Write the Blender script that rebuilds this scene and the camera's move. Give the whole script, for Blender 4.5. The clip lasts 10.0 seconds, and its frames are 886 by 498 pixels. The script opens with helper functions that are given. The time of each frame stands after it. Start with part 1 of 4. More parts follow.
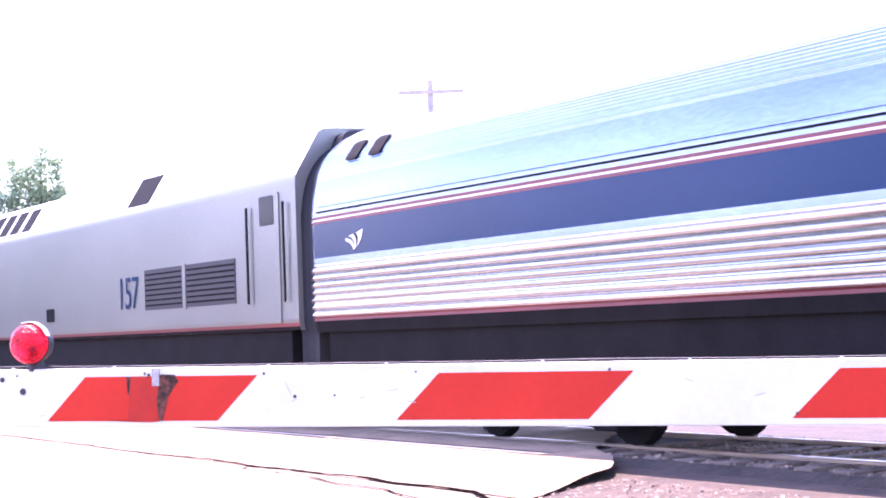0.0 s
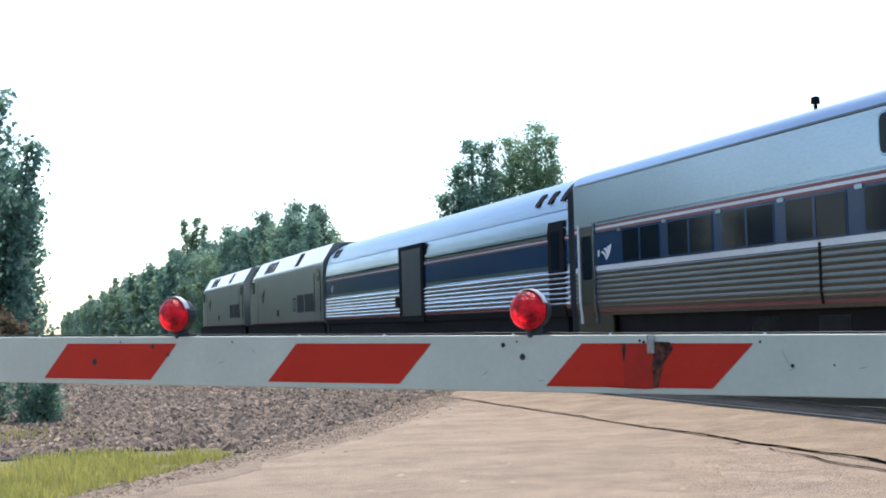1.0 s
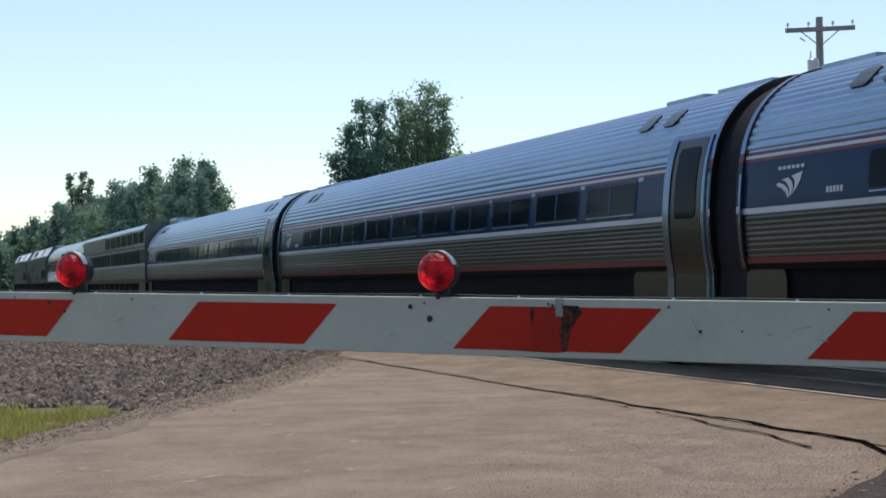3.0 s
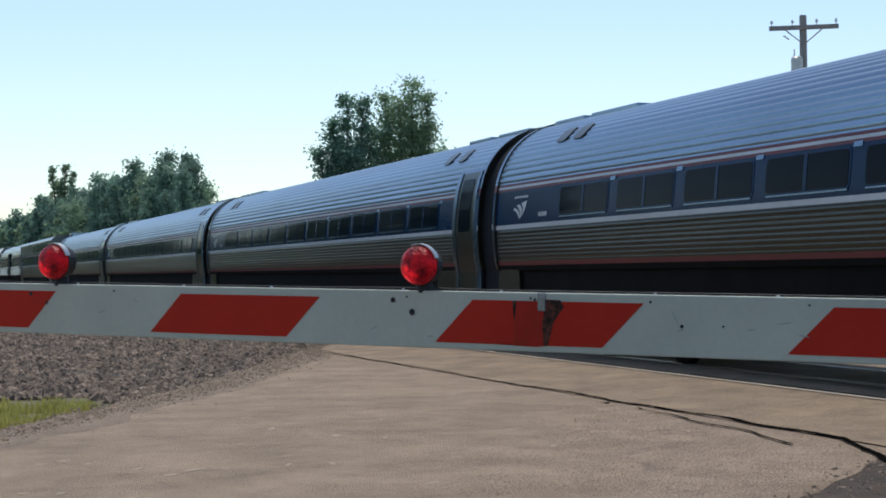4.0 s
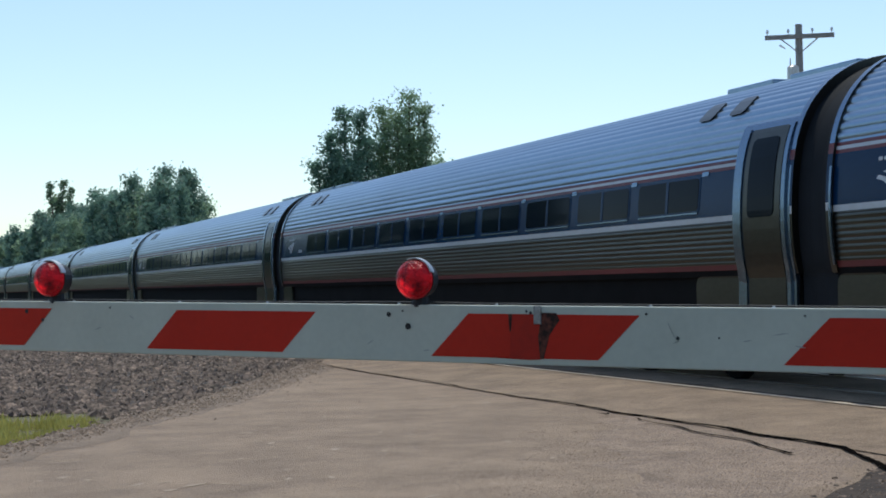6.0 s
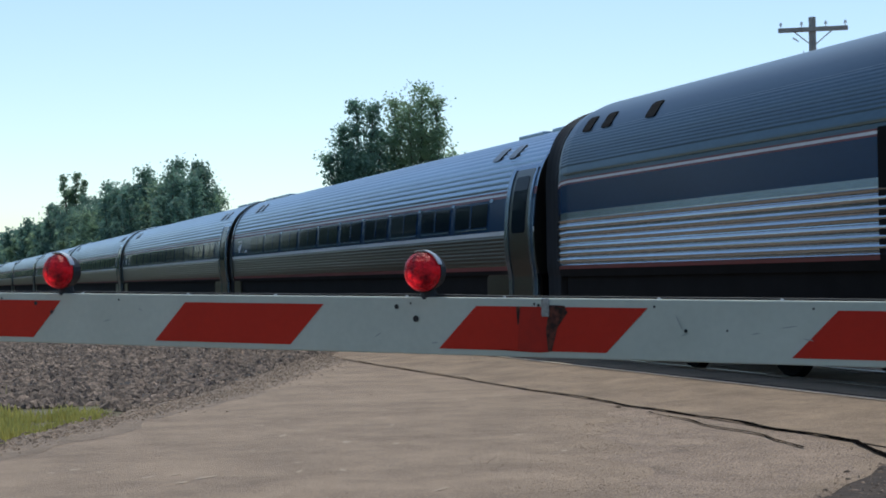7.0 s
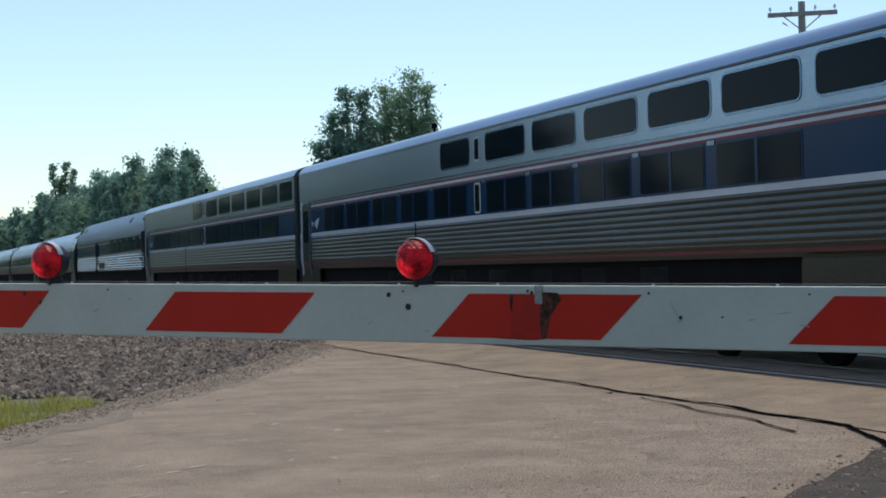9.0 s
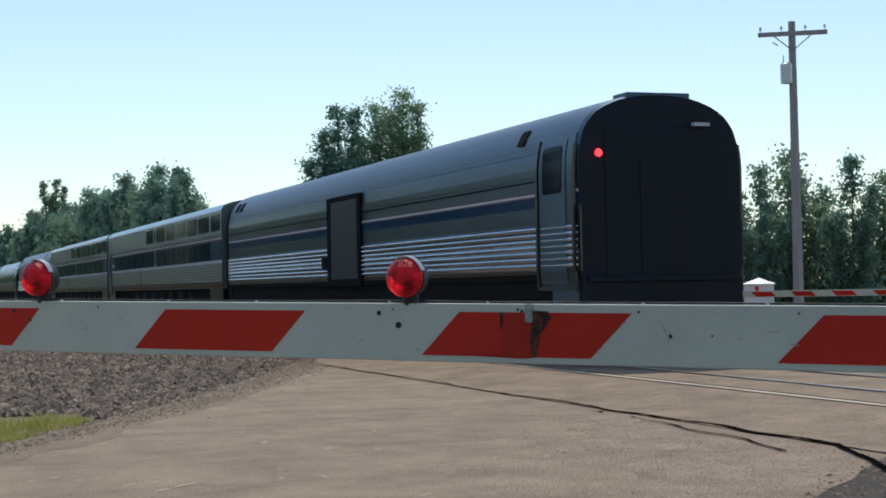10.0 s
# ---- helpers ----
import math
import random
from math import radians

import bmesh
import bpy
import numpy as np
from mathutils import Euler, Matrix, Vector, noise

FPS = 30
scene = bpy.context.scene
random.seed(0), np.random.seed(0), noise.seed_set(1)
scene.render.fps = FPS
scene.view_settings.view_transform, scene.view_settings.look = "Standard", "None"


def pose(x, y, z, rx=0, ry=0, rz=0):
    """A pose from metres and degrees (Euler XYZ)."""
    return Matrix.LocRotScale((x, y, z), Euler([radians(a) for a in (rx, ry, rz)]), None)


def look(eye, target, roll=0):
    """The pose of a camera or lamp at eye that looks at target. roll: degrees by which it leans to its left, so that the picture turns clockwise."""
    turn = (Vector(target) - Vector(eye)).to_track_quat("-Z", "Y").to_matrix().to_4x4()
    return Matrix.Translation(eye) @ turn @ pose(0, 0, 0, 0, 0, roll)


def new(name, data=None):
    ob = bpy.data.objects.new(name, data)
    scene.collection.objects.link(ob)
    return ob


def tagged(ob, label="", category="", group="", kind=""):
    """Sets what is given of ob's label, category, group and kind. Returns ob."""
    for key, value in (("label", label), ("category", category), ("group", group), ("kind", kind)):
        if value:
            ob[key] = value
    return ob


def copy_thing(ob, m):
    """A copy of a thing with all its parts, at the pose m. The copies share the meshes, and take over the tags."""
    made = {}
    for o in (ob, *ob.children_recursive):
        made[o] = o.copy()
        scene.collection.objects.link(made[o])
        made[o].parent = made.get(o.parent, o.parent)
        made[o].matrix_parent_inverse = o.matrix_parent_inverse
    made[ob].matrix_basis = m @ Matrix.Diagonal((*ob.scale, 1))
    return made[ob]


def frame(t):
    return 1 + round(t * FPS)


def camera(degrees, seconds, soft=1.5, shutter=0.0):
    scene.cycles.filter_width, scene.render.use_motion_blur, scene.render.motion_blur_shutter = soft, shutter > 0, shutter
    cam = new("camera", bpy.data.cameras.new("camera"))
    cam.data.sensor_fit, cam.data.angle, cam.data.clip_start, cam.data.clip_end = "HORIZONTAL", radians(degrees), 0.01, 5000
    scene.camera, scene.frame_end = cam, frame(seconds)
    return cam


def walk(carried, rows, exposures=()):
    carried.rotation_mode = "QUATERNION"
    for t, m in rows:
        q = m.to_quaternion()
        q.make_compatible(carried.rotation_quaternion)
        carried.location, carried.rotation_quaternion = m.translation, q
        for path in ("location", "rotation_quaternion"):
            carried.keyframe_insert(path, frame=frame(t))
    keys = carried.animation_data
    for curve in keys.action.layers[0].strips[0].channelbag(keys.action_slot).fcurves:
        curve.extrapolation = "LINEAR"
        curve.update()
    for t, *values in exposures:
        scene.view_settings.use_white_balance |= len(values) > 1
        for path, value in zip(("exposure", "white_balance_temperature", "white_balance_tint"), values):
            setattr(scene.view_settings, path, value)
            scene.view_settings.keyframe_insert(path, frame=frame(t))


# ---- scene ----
# The track runs along +y; the train goes towards +y. z = 0 is the road beside the crossing.
cam = camera(31.5, 10.0, soft=1.8)


def aim(x, y, z, heading, tilt, roll):
    return pose(x, y, z, 90 + tilt, 0, -heading) @ pose(0, 0, 0, 0, 0, roll)


PATH = [
    (0.0, 0.010, -0.065, 1.432, 32.61, 2.93, -2.12),
    (0.2, 0.024, -0.083, 1.425, 24.48, 2.98, -1.77),
    (0.5, 0.033, -0.086, 1.422, 16.96, 2.42, -2.40),
    (1.0, 0.013, -0.041, 1.413, 14.80, 2.66, -1.68),
    (1.5, 0.004, -0.012, 1.415, 16.40, 1.68, -1.32),
    (2.0, -0.009, 0.003, 1.414, 16.43, 0.59, -1.17),
    (2.5, -0.021, -0.003, 1.412, 17.46, 0.77, -0.82),
    (2.7, -0.017, 0.006, 1.415, 18.27, 0.96, -1.00),
    (3.8, -0.020, 0.017, 1.415, 19.42, 1.29, -0.31),
    (4.0, -0.019, 0.007, 1.411, 19.43, 0.96, -0.36),
    (4.5, -0.007, 0.005, 1.411, 21.18, 0.59, -0.96),
    (5.0, 0.006, 0.014, 1.417, 21.29, 0.49, -1.38),
    (5.5, -0.011, 0.004, 1.415, 20.85, 1.31, -1.10),
    (6.0, -0.012, 0.005, 1.415, 19.49, 1.40, -0.91),
    (6.2, 0.004, 0.006, 1.419, 18.94, 1.24, -0.91),
    (7.3, -0.007, 0.007, 1.412, 19.04, 1.12, -0.83),
    (7.5, -0.013, 0.012, 1.414, 18.60, 1.01, -0.74),
    (8.0, -0.015, -0.005, 1.414, 19.64, 0.80, -1.10),
    (8.5, 0.007, 0.038, 1.421, 19.86, 1.24, -0.97),
    (9.0, 0.007, 0.038, 1.415, 19.36, 0.67, -1.21),
    (9.5, 0.011, 0.046, 1.413, 19.83, 0.63, -1.17),
    (10.0, 0.007, 0.035, 1.415, 19.71, 1.33, -1.09),
]
walk(cam, [(t, aim(*p)) for t, *p in PATH],
     exposures=[(0.0, 3.05, 6500, 55), (0.2, 2.35, 6500, 15), (0.5, 1.75, 6500, 12), (0.8, 1.25, 6500, 10), (1.0, 1.0, 6500, 9), (1.2, 0.75, 6600, 11), (1.6, 0.38, 6650, 12), (2.2, 0.08, 6650, 11), (4.0, -0.03, 6550, 7), (7.0, -0.08, 6250, 5), (9.0, -0.07, 6250, 5), (10.0, -0.03, 6550, 5)])

# ---- light ----
SUN_AZ, SUN_EL = 19.0, 66.0
world = bpy.data.worlds.new("sky")
scene.world = world
world.use_nodes = True
sky = world.node_tree.nodes.new("ShaderNodeTexSky")
sky.sky_type, sky.sun_disc = "NISHITA", False
sky.sun_elevation, sky.sun_rotation = radians(SUN_EL), radians(SUN_AZ)
sky.air_density, sky.dust_density, sky.ozone_density = 0.95, 0.7, 1.5
world.node_tree.links.new(sky.outputs[0], world.node_tree.nodes["Background"].inputs[0])
world.node_tree.nodes["Background"].inputs[1].default_value = 0.165
sun = new("sun", bpy.data.lights.new("sun", "SUN"))
sun.data.energy, sun.data.angle, sun.data.color = 2.8, radians(0.5), (1.0, 0.95, 0.86)
sun.matrix_world = look((40 * math.sin(radians(SUN_AZ)), 40 * math.cos(radians(SUN_AZ)), 40 * math.tan(radians(SUN_EL))), (0, 0, 0))


# ---- materials ----
def material(name, color, rough=0.6, metal=0.0, color2=None, scale=4.0, stretch=(1, 1, 1), fine=60.0, bump=0.0, bump_scale=40.0,
             emit=0.0, spread=0.5, vary=0.0, trans=0.0, grain_weight=0.45, detail=5, ragged=0.5, streak=0.0, spec=0.5):
    """A surface with a broad stain, a fine grain and a little relief, in object space."""
    m = bpy.data.materials.new(name)
    m.use_nodes = True
    n, l = m.node_tree.nodes, m.node_tree.links
    b = n["Principled BSDF"]
    b.inputs["Roughness"].default_value, b.inputs["Metallic"].default_value = rough, metal
    b.inputs["Specular IOR Level"].default_value = spec
    tc, mp = n.new("ShaderNodeTexCoord"), n.new("ShaderNodeMapping")
    mp.inputs["Scale"].default_value = stretch
    l.new(tc.outputs["Object"], mp.inputs[0])
    broad, grain = n.new("ShaderNodeTexNoise"), n.new("ShaderNodeTexNoise")
    broad.inputs["Scale"].default_value, broad.inputs["Detail"].default_value, broad.inputs["Roughness"].default_value = scale, detail, ragged
    grain.inputs["Scale"].default_value, grain.inputs["Detail"].default_value = fine, 3
    for t in (broad, grain):
        l.new(mp.outputs[0], t.inputs[0])
    add = n.new("ShaderNodeMath")
    add.operation = "MULTIPLY_ADD"
    add.inputs[1].default_value = grain_weight
    l.new(grain.outputs[0], add.inputs[0])
    l.new(broad.outputs[0], add.inputs[2])
    ramp = n.new("ShaderNodeValToRGB")
    whole = 1 + grain_weight
    ramp.color_ramp.elements[0].position, ramp.color_ramp.elements[1].position = 0.5 - spread / 2 / whole, 0.5 + spread / 2 / whole
    c2 = color2 or tuple(c * 0.78 for c in color)
    ramp.color_ramp.elements[0].color, ramp.color_ramp.elements[1].color = (*c2, 1), (*color, 1)
    total = add.outputs[0]
    if streak:  # long worn streaks along the road
        turn, long = n.new("ShaderNodeMapping"), n.new("ShaderNodeTexNoise")
        turn.inputs["Rotation"].default_value, turn.inputs["Scale"].default_value = (0, 0, radians(-62)), (0.10, 0.9, 1)
        long.inputs["Scale"].default_value, long.inputs["Detail"].default_value = 1.0, 6
        more = n.new("ShaderNodeMath")
        more.operation = "MULTIPLY_ADD"
        more.inputs[1].default_value = streak
        less = n.new("ShaderNodeMath")
        less.operation = "SUBTRACT"
        less.inputs[1].default_value = 0.5
        l.new(tc.outputs["Object"], turn.inputs[0])
        l.new(turn.outputs[0], long.inputs[0])
        l.new(long.outputs[0], less.inputs[0])
        l.new(less.outputs[0], more.inputs[0])
        l.new(total, more.inputs[2])
        total = more.outputs[0]
    level = n.new("ShaderNodeMath")
    level.operation = "DIVIDE"
    level.inputs[1].default_value = whole
    l.new(total, level.inputs[0])
    l.new(level.outputs[0], ramp.inputs[0])
    out = ramp.outputs[0]
    if vary:
        info, hsv, geo = n.new("ShaderNodeObjectInfo"), n.new("ShaderNodeHueSaturation"), n.new("ShaderNodeNewGeometry")
        mr, both = n.new("ShaderNodeMapRange"), n.new("ShaderNodeMath")
        both.operation = "ADD"
        l.new(info.outputs["Random"], both.inputs[0])
        l.new(geo.outputs["Random Per Island"], both.inputs[1])
        mr.inputs[2].default_value = 2.0
        mr.inputs[3].default_value, mr.inputs[4].default_value = 1 - vary, 1 + vary
        l.new(both.outputs[0], mr.inputs[0])
        l.new(mr.outputs[0], hsv.inputs["Value"])
        l.new(out, hsv.inputs["Color"])
        out = hsv.outputs[0]
    l.new(out, b.inputs["Base Color"])
    if bump:
        rel, bm = n.new("ShaderNodeTexNoise"), n.new("ShaderNodeBump")
        rel.inputs["Scale"].default_value, rel.inputs["Detail"].default_value = bump_scale, 4
        bm.inputs["Strength"].default_value, bm.inputs["Distance"].default_value = bump, 0.02
        l.new(mp.outputs[0], rel.inputs[0])
        l.new(rel.outputs[0], bm.inputs["Height"])
        l.new(bm.outputs[0], b.inputs["Normal"])
    if emit:
        l.new(out, b.inputs["Emission Color"])
        b.inputs["Emission Strength"].default_value = emit
    if trans:
        tr, mix = n.new("ShaderNodeBsdfTranslucent"), n.new("ShaderNodeMixShader")
        mix.inputs[0].default_value = trans
        l.new(out, tr.inputs[0])
        l.new(b.outputs[0], mix.inputs[1])
        l.new(tr.outputs[0], mix.inputs[2])
        l.new(mix.outputs[0], n["Material Output"].inputs[0])
    return m


# These three steels carry the reflected sky's blue in their base colours.
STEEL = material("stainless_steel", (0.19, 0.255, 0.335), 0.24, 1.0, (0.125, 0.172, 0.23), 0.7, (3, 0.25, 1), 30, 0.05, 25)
ROOF_STEEL = material("sky_tinted_ribbed_roof_steel", (0.27, 0.36, 0.455), 0.30, 1.0, (0.20, 0.265, 0.34), 0.7, (3, 0.25, 1), 30, 0.05, 25)
PLATE = material("sky_tinted_plain_side_steel", (0.30, 0.37, 0.45), 0.28, 1.0, (0.22, 0.27, 0.335), 0.7, (3, 0.25, 1), 30, 0.05, 25)
# Steel darkened and browned: ground reflection and shade put into its colour.
STEEL_SHADED = material("ground_shaded_stainless_steel", (0.082, 0.080, 0.070), 0.28, 0.95, (0.055, 0.054, 0.047), 0.6, (3, 0.3, 1), 25, 0.05, 25)
FLUTE = material("bright_fluted_steel", (0.41, 0.455, 0.51), 0.18, 1.0, (0.30, 0.335, 0.375), 0.6, (3, 0.3, 1), 25)
SILVER = material("silver_paint", (0.52, 0.54, 0.53), 0.42, 0.2, (0.42, 0.43, 0.42), 0.8, (2, 0.4, 1), 25)
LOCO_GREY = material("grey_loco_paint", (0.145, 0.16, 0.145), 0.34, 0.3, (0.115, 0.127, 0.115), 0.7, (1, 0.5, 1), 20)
# Pale paint pushed nearer white, so that the roof slope looks sunlit.
LOCO_TOP = material("sunlit_light_roof_paint", (0.80, 0.82, 0.84), 0.38, 0.0, (0.70, 0.72, 0.74), 0.8, (1, 0.5, 1), 20)
BLUE = material("navy_band_paint", (0.005, 0.031, 0.088), 0.2, 0.0, (0.004, 0.024, 0.07), 0.8, (1, 0.4, 1), 20, spec=0.12)
RED = material("red_stripe_paint", (0.15, 0.018, 0.024), 0.5, 0.0, (0.09, 0.013, 0.017), 1.0, (1, 0.4, 1), 20)
WHITE = material("white_stripe_paint", (0.56, 0.59, 0.62), 0.4, 0.0, (0.42, 0.44, 0.46), 1.0, (1, 0.4, 1), 20)
GLASS = material("tinted_glass", (0.008, 0.014, 0.022), 0.08, 0.0, (0.005, 0.009, 0.014), 0.5, spec=0.04)
# Bluish steel darkened to carry the shade on the last car's side.
DIM_STEEL = material("shaded_blue_stainless_steel", (0.07, 0.105, 0.132), 0.32, 0.95, (0.045, 0.068, 0.086), 0.6, (3, 0.3, 1), 25, 0.05, 25)
# The sleeper's lower steel, with the dark ground reflection in its colour.
LOWSTEEL = material("ground_shaded_lower_steel", (0.088, 0.088, 0.08), 0.32, 0.9, (0.06, 0.06, 0.053), 0.6, (3, 0.3, 1), 25, 0.05, 25)
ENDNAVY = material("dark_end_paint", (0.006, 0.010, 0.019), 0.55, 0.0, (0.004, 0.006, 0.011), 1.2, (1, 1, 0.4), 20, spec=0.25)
GASKET = material("black_rubber", (0.018, 0.018, 0.02), 0.65, 0.0, (0.012, 0.012, 0.013), 3)
DARK = material("dirty_black_steel", (0.009, 0.009, 0.010), 0.8, 0.0, (0.005, 0.005, 0.0055), 2.0, (1, 1, 1), 30, 0.2, 30, spec=0.08)
DOORGREY = material("grey_ribbed_door", (0.034, 0.038, 0.043), 0.5, 0.3, (0.022, 0.025, 0.028), 1.5, (1, 1, 1), 30)
RAIL = material("worn_rail_steel", (0.46, 0.43, 0.40), 0.3, 0.9, (0.30, 0.22, 0.16), 4, (1, 0.1, 1), 30)
TIE = material("weathered_tie_wood", (0.16, 0.12, 0.09), 0.85, 0.0, (0.09, 0.07, 0.055), 3, (1, 1, 1), 30, 0.4, 30, vary=0.25)
ROAD = material("worn_asphalt", (0.43, 0.312, 0.214), 0.92, 0.0, (0.14, 0.099, 0.068), 1.2, (1, 1, 1), 70, 1.0, 70, spread=0.62, grain_weight=1.5, detail=11, ragged=0.74, streak=0.34)
PATCH = material("crossing_asphalt", (0.40, 0.285, 0.19), 0.9, 0.0, (0.13, 0.091, 0.061), 1.3, (1, 1, 1), 70, 1.0, 70, spread=0.58, grain_weight=1.4, detail=9, ragged=0.68)
TAR = material("tar_seam", (0.007, 0.006, 0.0055), 0.9, 0.0, (0.004, 0.0035, 0.0035), 6, spec=0.0)
MARK = material("pale_scuff", (0.44, 0.345, 0.25), 0.9, 0.0, (0.33, 0.25, 0.18), 14)
STONE = material("ballast_stone", (0.35, 0.25, 0.178), 0.85, 0.0, (0.046, 0.033, 0.024), 6, (1, 1, 1), 40, 0.3, 40, vary=0.75)
CRUMBS = material("tan_road_crumbs", (0.50, 0.36, 0.245), 0.9, 0.0, (0.22, 0.155, 0.105), 8, (1, 1, 1), 40, 0.3, 40, vary=0.5)
DIRT = material("trodden_edge_dirt", (0.32, 0.235, 0.165), 0.95, 0.0, (0.105, 0.076, 0.054), 2.0, (1, 1, 1), 60, 0.9, 50, spread=0.5, grain_weight=0.8, detail=9, ragged=0.75)
# Far darker than the stones: the shade between them is in this colour.
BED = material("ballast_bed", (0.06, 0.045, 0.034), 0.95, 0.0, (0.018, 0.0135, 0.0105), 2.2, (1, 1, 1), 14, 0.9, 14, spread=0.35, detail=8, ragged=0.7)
SOIL = material("dry_grass_ground", (0.19, 0.165, 0.085), 0.95, 0.0, (0.10, 0.085, 0.045), 0.8, (1, 1, 1), 9, 0.6, 8, detail=8, ragged=0.7)
GRASS = material("sunlit_grass", (0.58, 0.51, 0.15), 0.7, 0.0, (0.36, 0.35, 0.10), 1.2, (1, 1, 1), 10, vary=0.35, trans=0.4)
# Both leaf greens are lightened and blued to hold the bluish haze.
LEAF = material("hazy_tree_leaves", (0.19, 0.31, 0.23), 0.5, 0.0, (0.13, 0.225, 0.175), 0.35, (1, 1, 1), 6, vary=0.3, trans=0.62)
LEAF_LIGHT = material("hazy_pale_tree_leaves", (0.27, 0.38, 0.235), 0.5, 0.0, (0.185, 0.275, 0.175), 0.35, (1, 1, 1), 6, vary=0.3, trans=0.62)
BARK = material("grey_brown_bark", (0.13, 0.105, 0.08), 0.9, 0.0, (0.07, 0.055, 0.045), 3, (1, 1, 0.3), 12, 0.5, 12)
# Pole wood paled and greyed to include the haze before it.
POLE_WOOD = material("weathered_hazy_pole_wood", (0.33, 0.32, 0.31), 0.85, 0.0, (0.23, 0.22, 0.21), 2, (4, 4, 0.3), 20, 0.3, 15)
ARM_WHITE = material("white_arm_paint", (0.57, 0.58, 0.48), 0.5, 0.0, (0.46, 0.475, 0.39), 5, (1, 1, 1), 60, spread=0.6, spec=0.3)
ARM_RED = material("red_reflective_sheet", (0.56, 0.024, 0.010), 0.4, 0.0, (0.44, 0.018, 0.008), 4, (1, 1, 1), 60, spread=0.6, spec=0.2)
PALE = material("pale_concrete_edge", (0.55, 0.46, 0.36), 0.9, 0.0, (0.40, 0.33, 0.25), 3, (1, 1, 1), 30)
DRY = material("dry_brown_brush", (0.26, 0.20, 0.13), 0.8, 0.0, (0.17, 0.13, 0.08), 0.8, (1, 1, 1), 6, vary=0.3, trans=0.35)
BELLOWS = material("grey_bellows_rubber", (0.016, 0.019, 0.024), 0.7, 0.0, (0.010, 0.012, 0.015), 2, spec=0.12)
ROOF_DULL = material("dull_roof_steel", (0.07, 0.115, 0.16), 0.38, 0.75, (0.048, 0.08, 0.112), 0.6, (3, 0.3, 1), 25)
CRUMB = material("broken_asphalt_shoulder", (0.078, 0.053, 0.036), 0.95, 0.0, (0.018, 0.012, 0.009), 1.6, (1, 1, 1), 14, 0.9, 16, spread=0.4, detail=9, ragged=0.75)
WORN_RED = material("worn_red_tape", (0.46, 0.022, 0.010), 0.5, 0.0, (0.30, 0.018, 0.010), 14, (1, 1, 1), 60, spread=0.5, spec=0.2)
CHIP = material("coarse_chip_asphalt", (0.44, 0.32, 0.228), 0.92, 0.0, (0.11, 0.079, 0.058), 1.6, (1, 1, 1), 60, 1.0, 60, spread=0.5, grain_weight=1.6, detail=11, ragged=0.76)
SCRATCH = material("grey_scratch", (0.40, 0.41, 0.36), 0.7, 0.0, (0.32, 0.33, 0.29), 30, spec=0.2)
CLAMP = material("dirty_clamp_steel", (0.36, 0.36, 0.34), 0.5, 0.4, (0.16, 0.15, 0.14), 60, spread=0.4)
GRIME = material("dark_grime", (0.14, 0.05, 0.035), 0.8, 0.0, (0.035, 0.022, 0.018), 60, spread=0.3, spec=0.1)
LENS = material("red_lamp_lens", (0.60, 0.008, 0.016), 0.38, 0.0, (0.10, 0.002, 0.006), 34, (1, 1, 1), 90, 0.5, 70, spread=0.34, emit=0.2, spec=0.2)


def light_bulb_glow(m, at, radius, strength):
    """Makes the lens glow most where its bulb sits behind it."""
    n, l = m.node_tree.nodes, m.node_tree.links
    tc, far, mr = n.new("ShaderNodeTexCoord"), n.new("ShaderNodeVectorMath"), n.new("ShaderNodeMapRange")
    far.operation = "DISTANCE"
    far.inputs[1].default_value = at
    l.new(tc.outputs["Object"], far.inputs[0])
    mr.interpolation_type = "SMOOTHSTEP"
    mr.inputs[1].default_value, mr.inputs[2].default_value, mr.inputs[3].default_value, mr.inputs[4].default_value = 0.004, radius, strength, 0.16
    l.new(far.outputs["Value"], mr.inputs[0])
    l.new(mr.outputs[0], n["Principled BSDF"].inputs["Emission Strength"])


light_bulb_glow(LENS, (-0.012, -0.028, -0.022), 0.034, 1.5)
MARKER = material("red_marker_light", (1.0, 0.03, 0.04), 0.3, emit=4.0)
GALV = material("galvanised_steel", (0.55, 0.56, 0.57), 0.4, 0.7, (0.42, 0.42, 0.42), 8)
CABINET = material("white_cabinet_paint", (0.74, 0.75, 0.76), 0.45, 0.0, (0.62, 0.62, 0.62), 2)


# ---- helpers of this scene ----
def link_mesh(name, verts, faces, mats, parent=None, label="", index=None, smooth=False):
    me = bpy.data.meshes.new(name)
    me.from_pydata(verts, [], faces)
    for m in mats if isinstance(mats, (list, tuple)) else [mats]:
        me.materials.append(m)
    if index is not None:
        me.polygons.foreach_set("material_index", index)
    if smooth:
        me.polygons.foreach_set("use_smooth", [True] * len(me.polygons))
    me.update()
    ob = new(name, me)
    if parent:
        ob.parent = parent
    if label:
        ob["label"] = label
    return ob


def part(name, bm, mat, parent, label="", smooth=False):
    me = bpy.data.meshes.new(name)
    bmesh.ops.recalc_face_normals(bm, faces=bm.faces)
    bm.to_mesh(me)
    bm.free()
    me.materials.append(mat)
    if smooth:
        me.polygons.foreach_set("use_smooth", [True] * len(me.polygons))
    ob = new(name, me)
    ob.parent = parent
    if label:
        ob["label"] = label
    return ob


def box(bm, x0, x1, y0, y1, z0, z1, bevel=0.0):
    r = bmesh.ops.create_cube(bm, size=1, matrix=Matrix.Translation(((x0 + x1) / 2, (y0 + y1) / 2, (z0 + z1) / 2)) @ Matrix.Diagonal((x1 - x0, y1 - y0, z1 - z0, 1)))
    if bevel:
        es = {e for v in r["verts"] for e in v.link_edges}
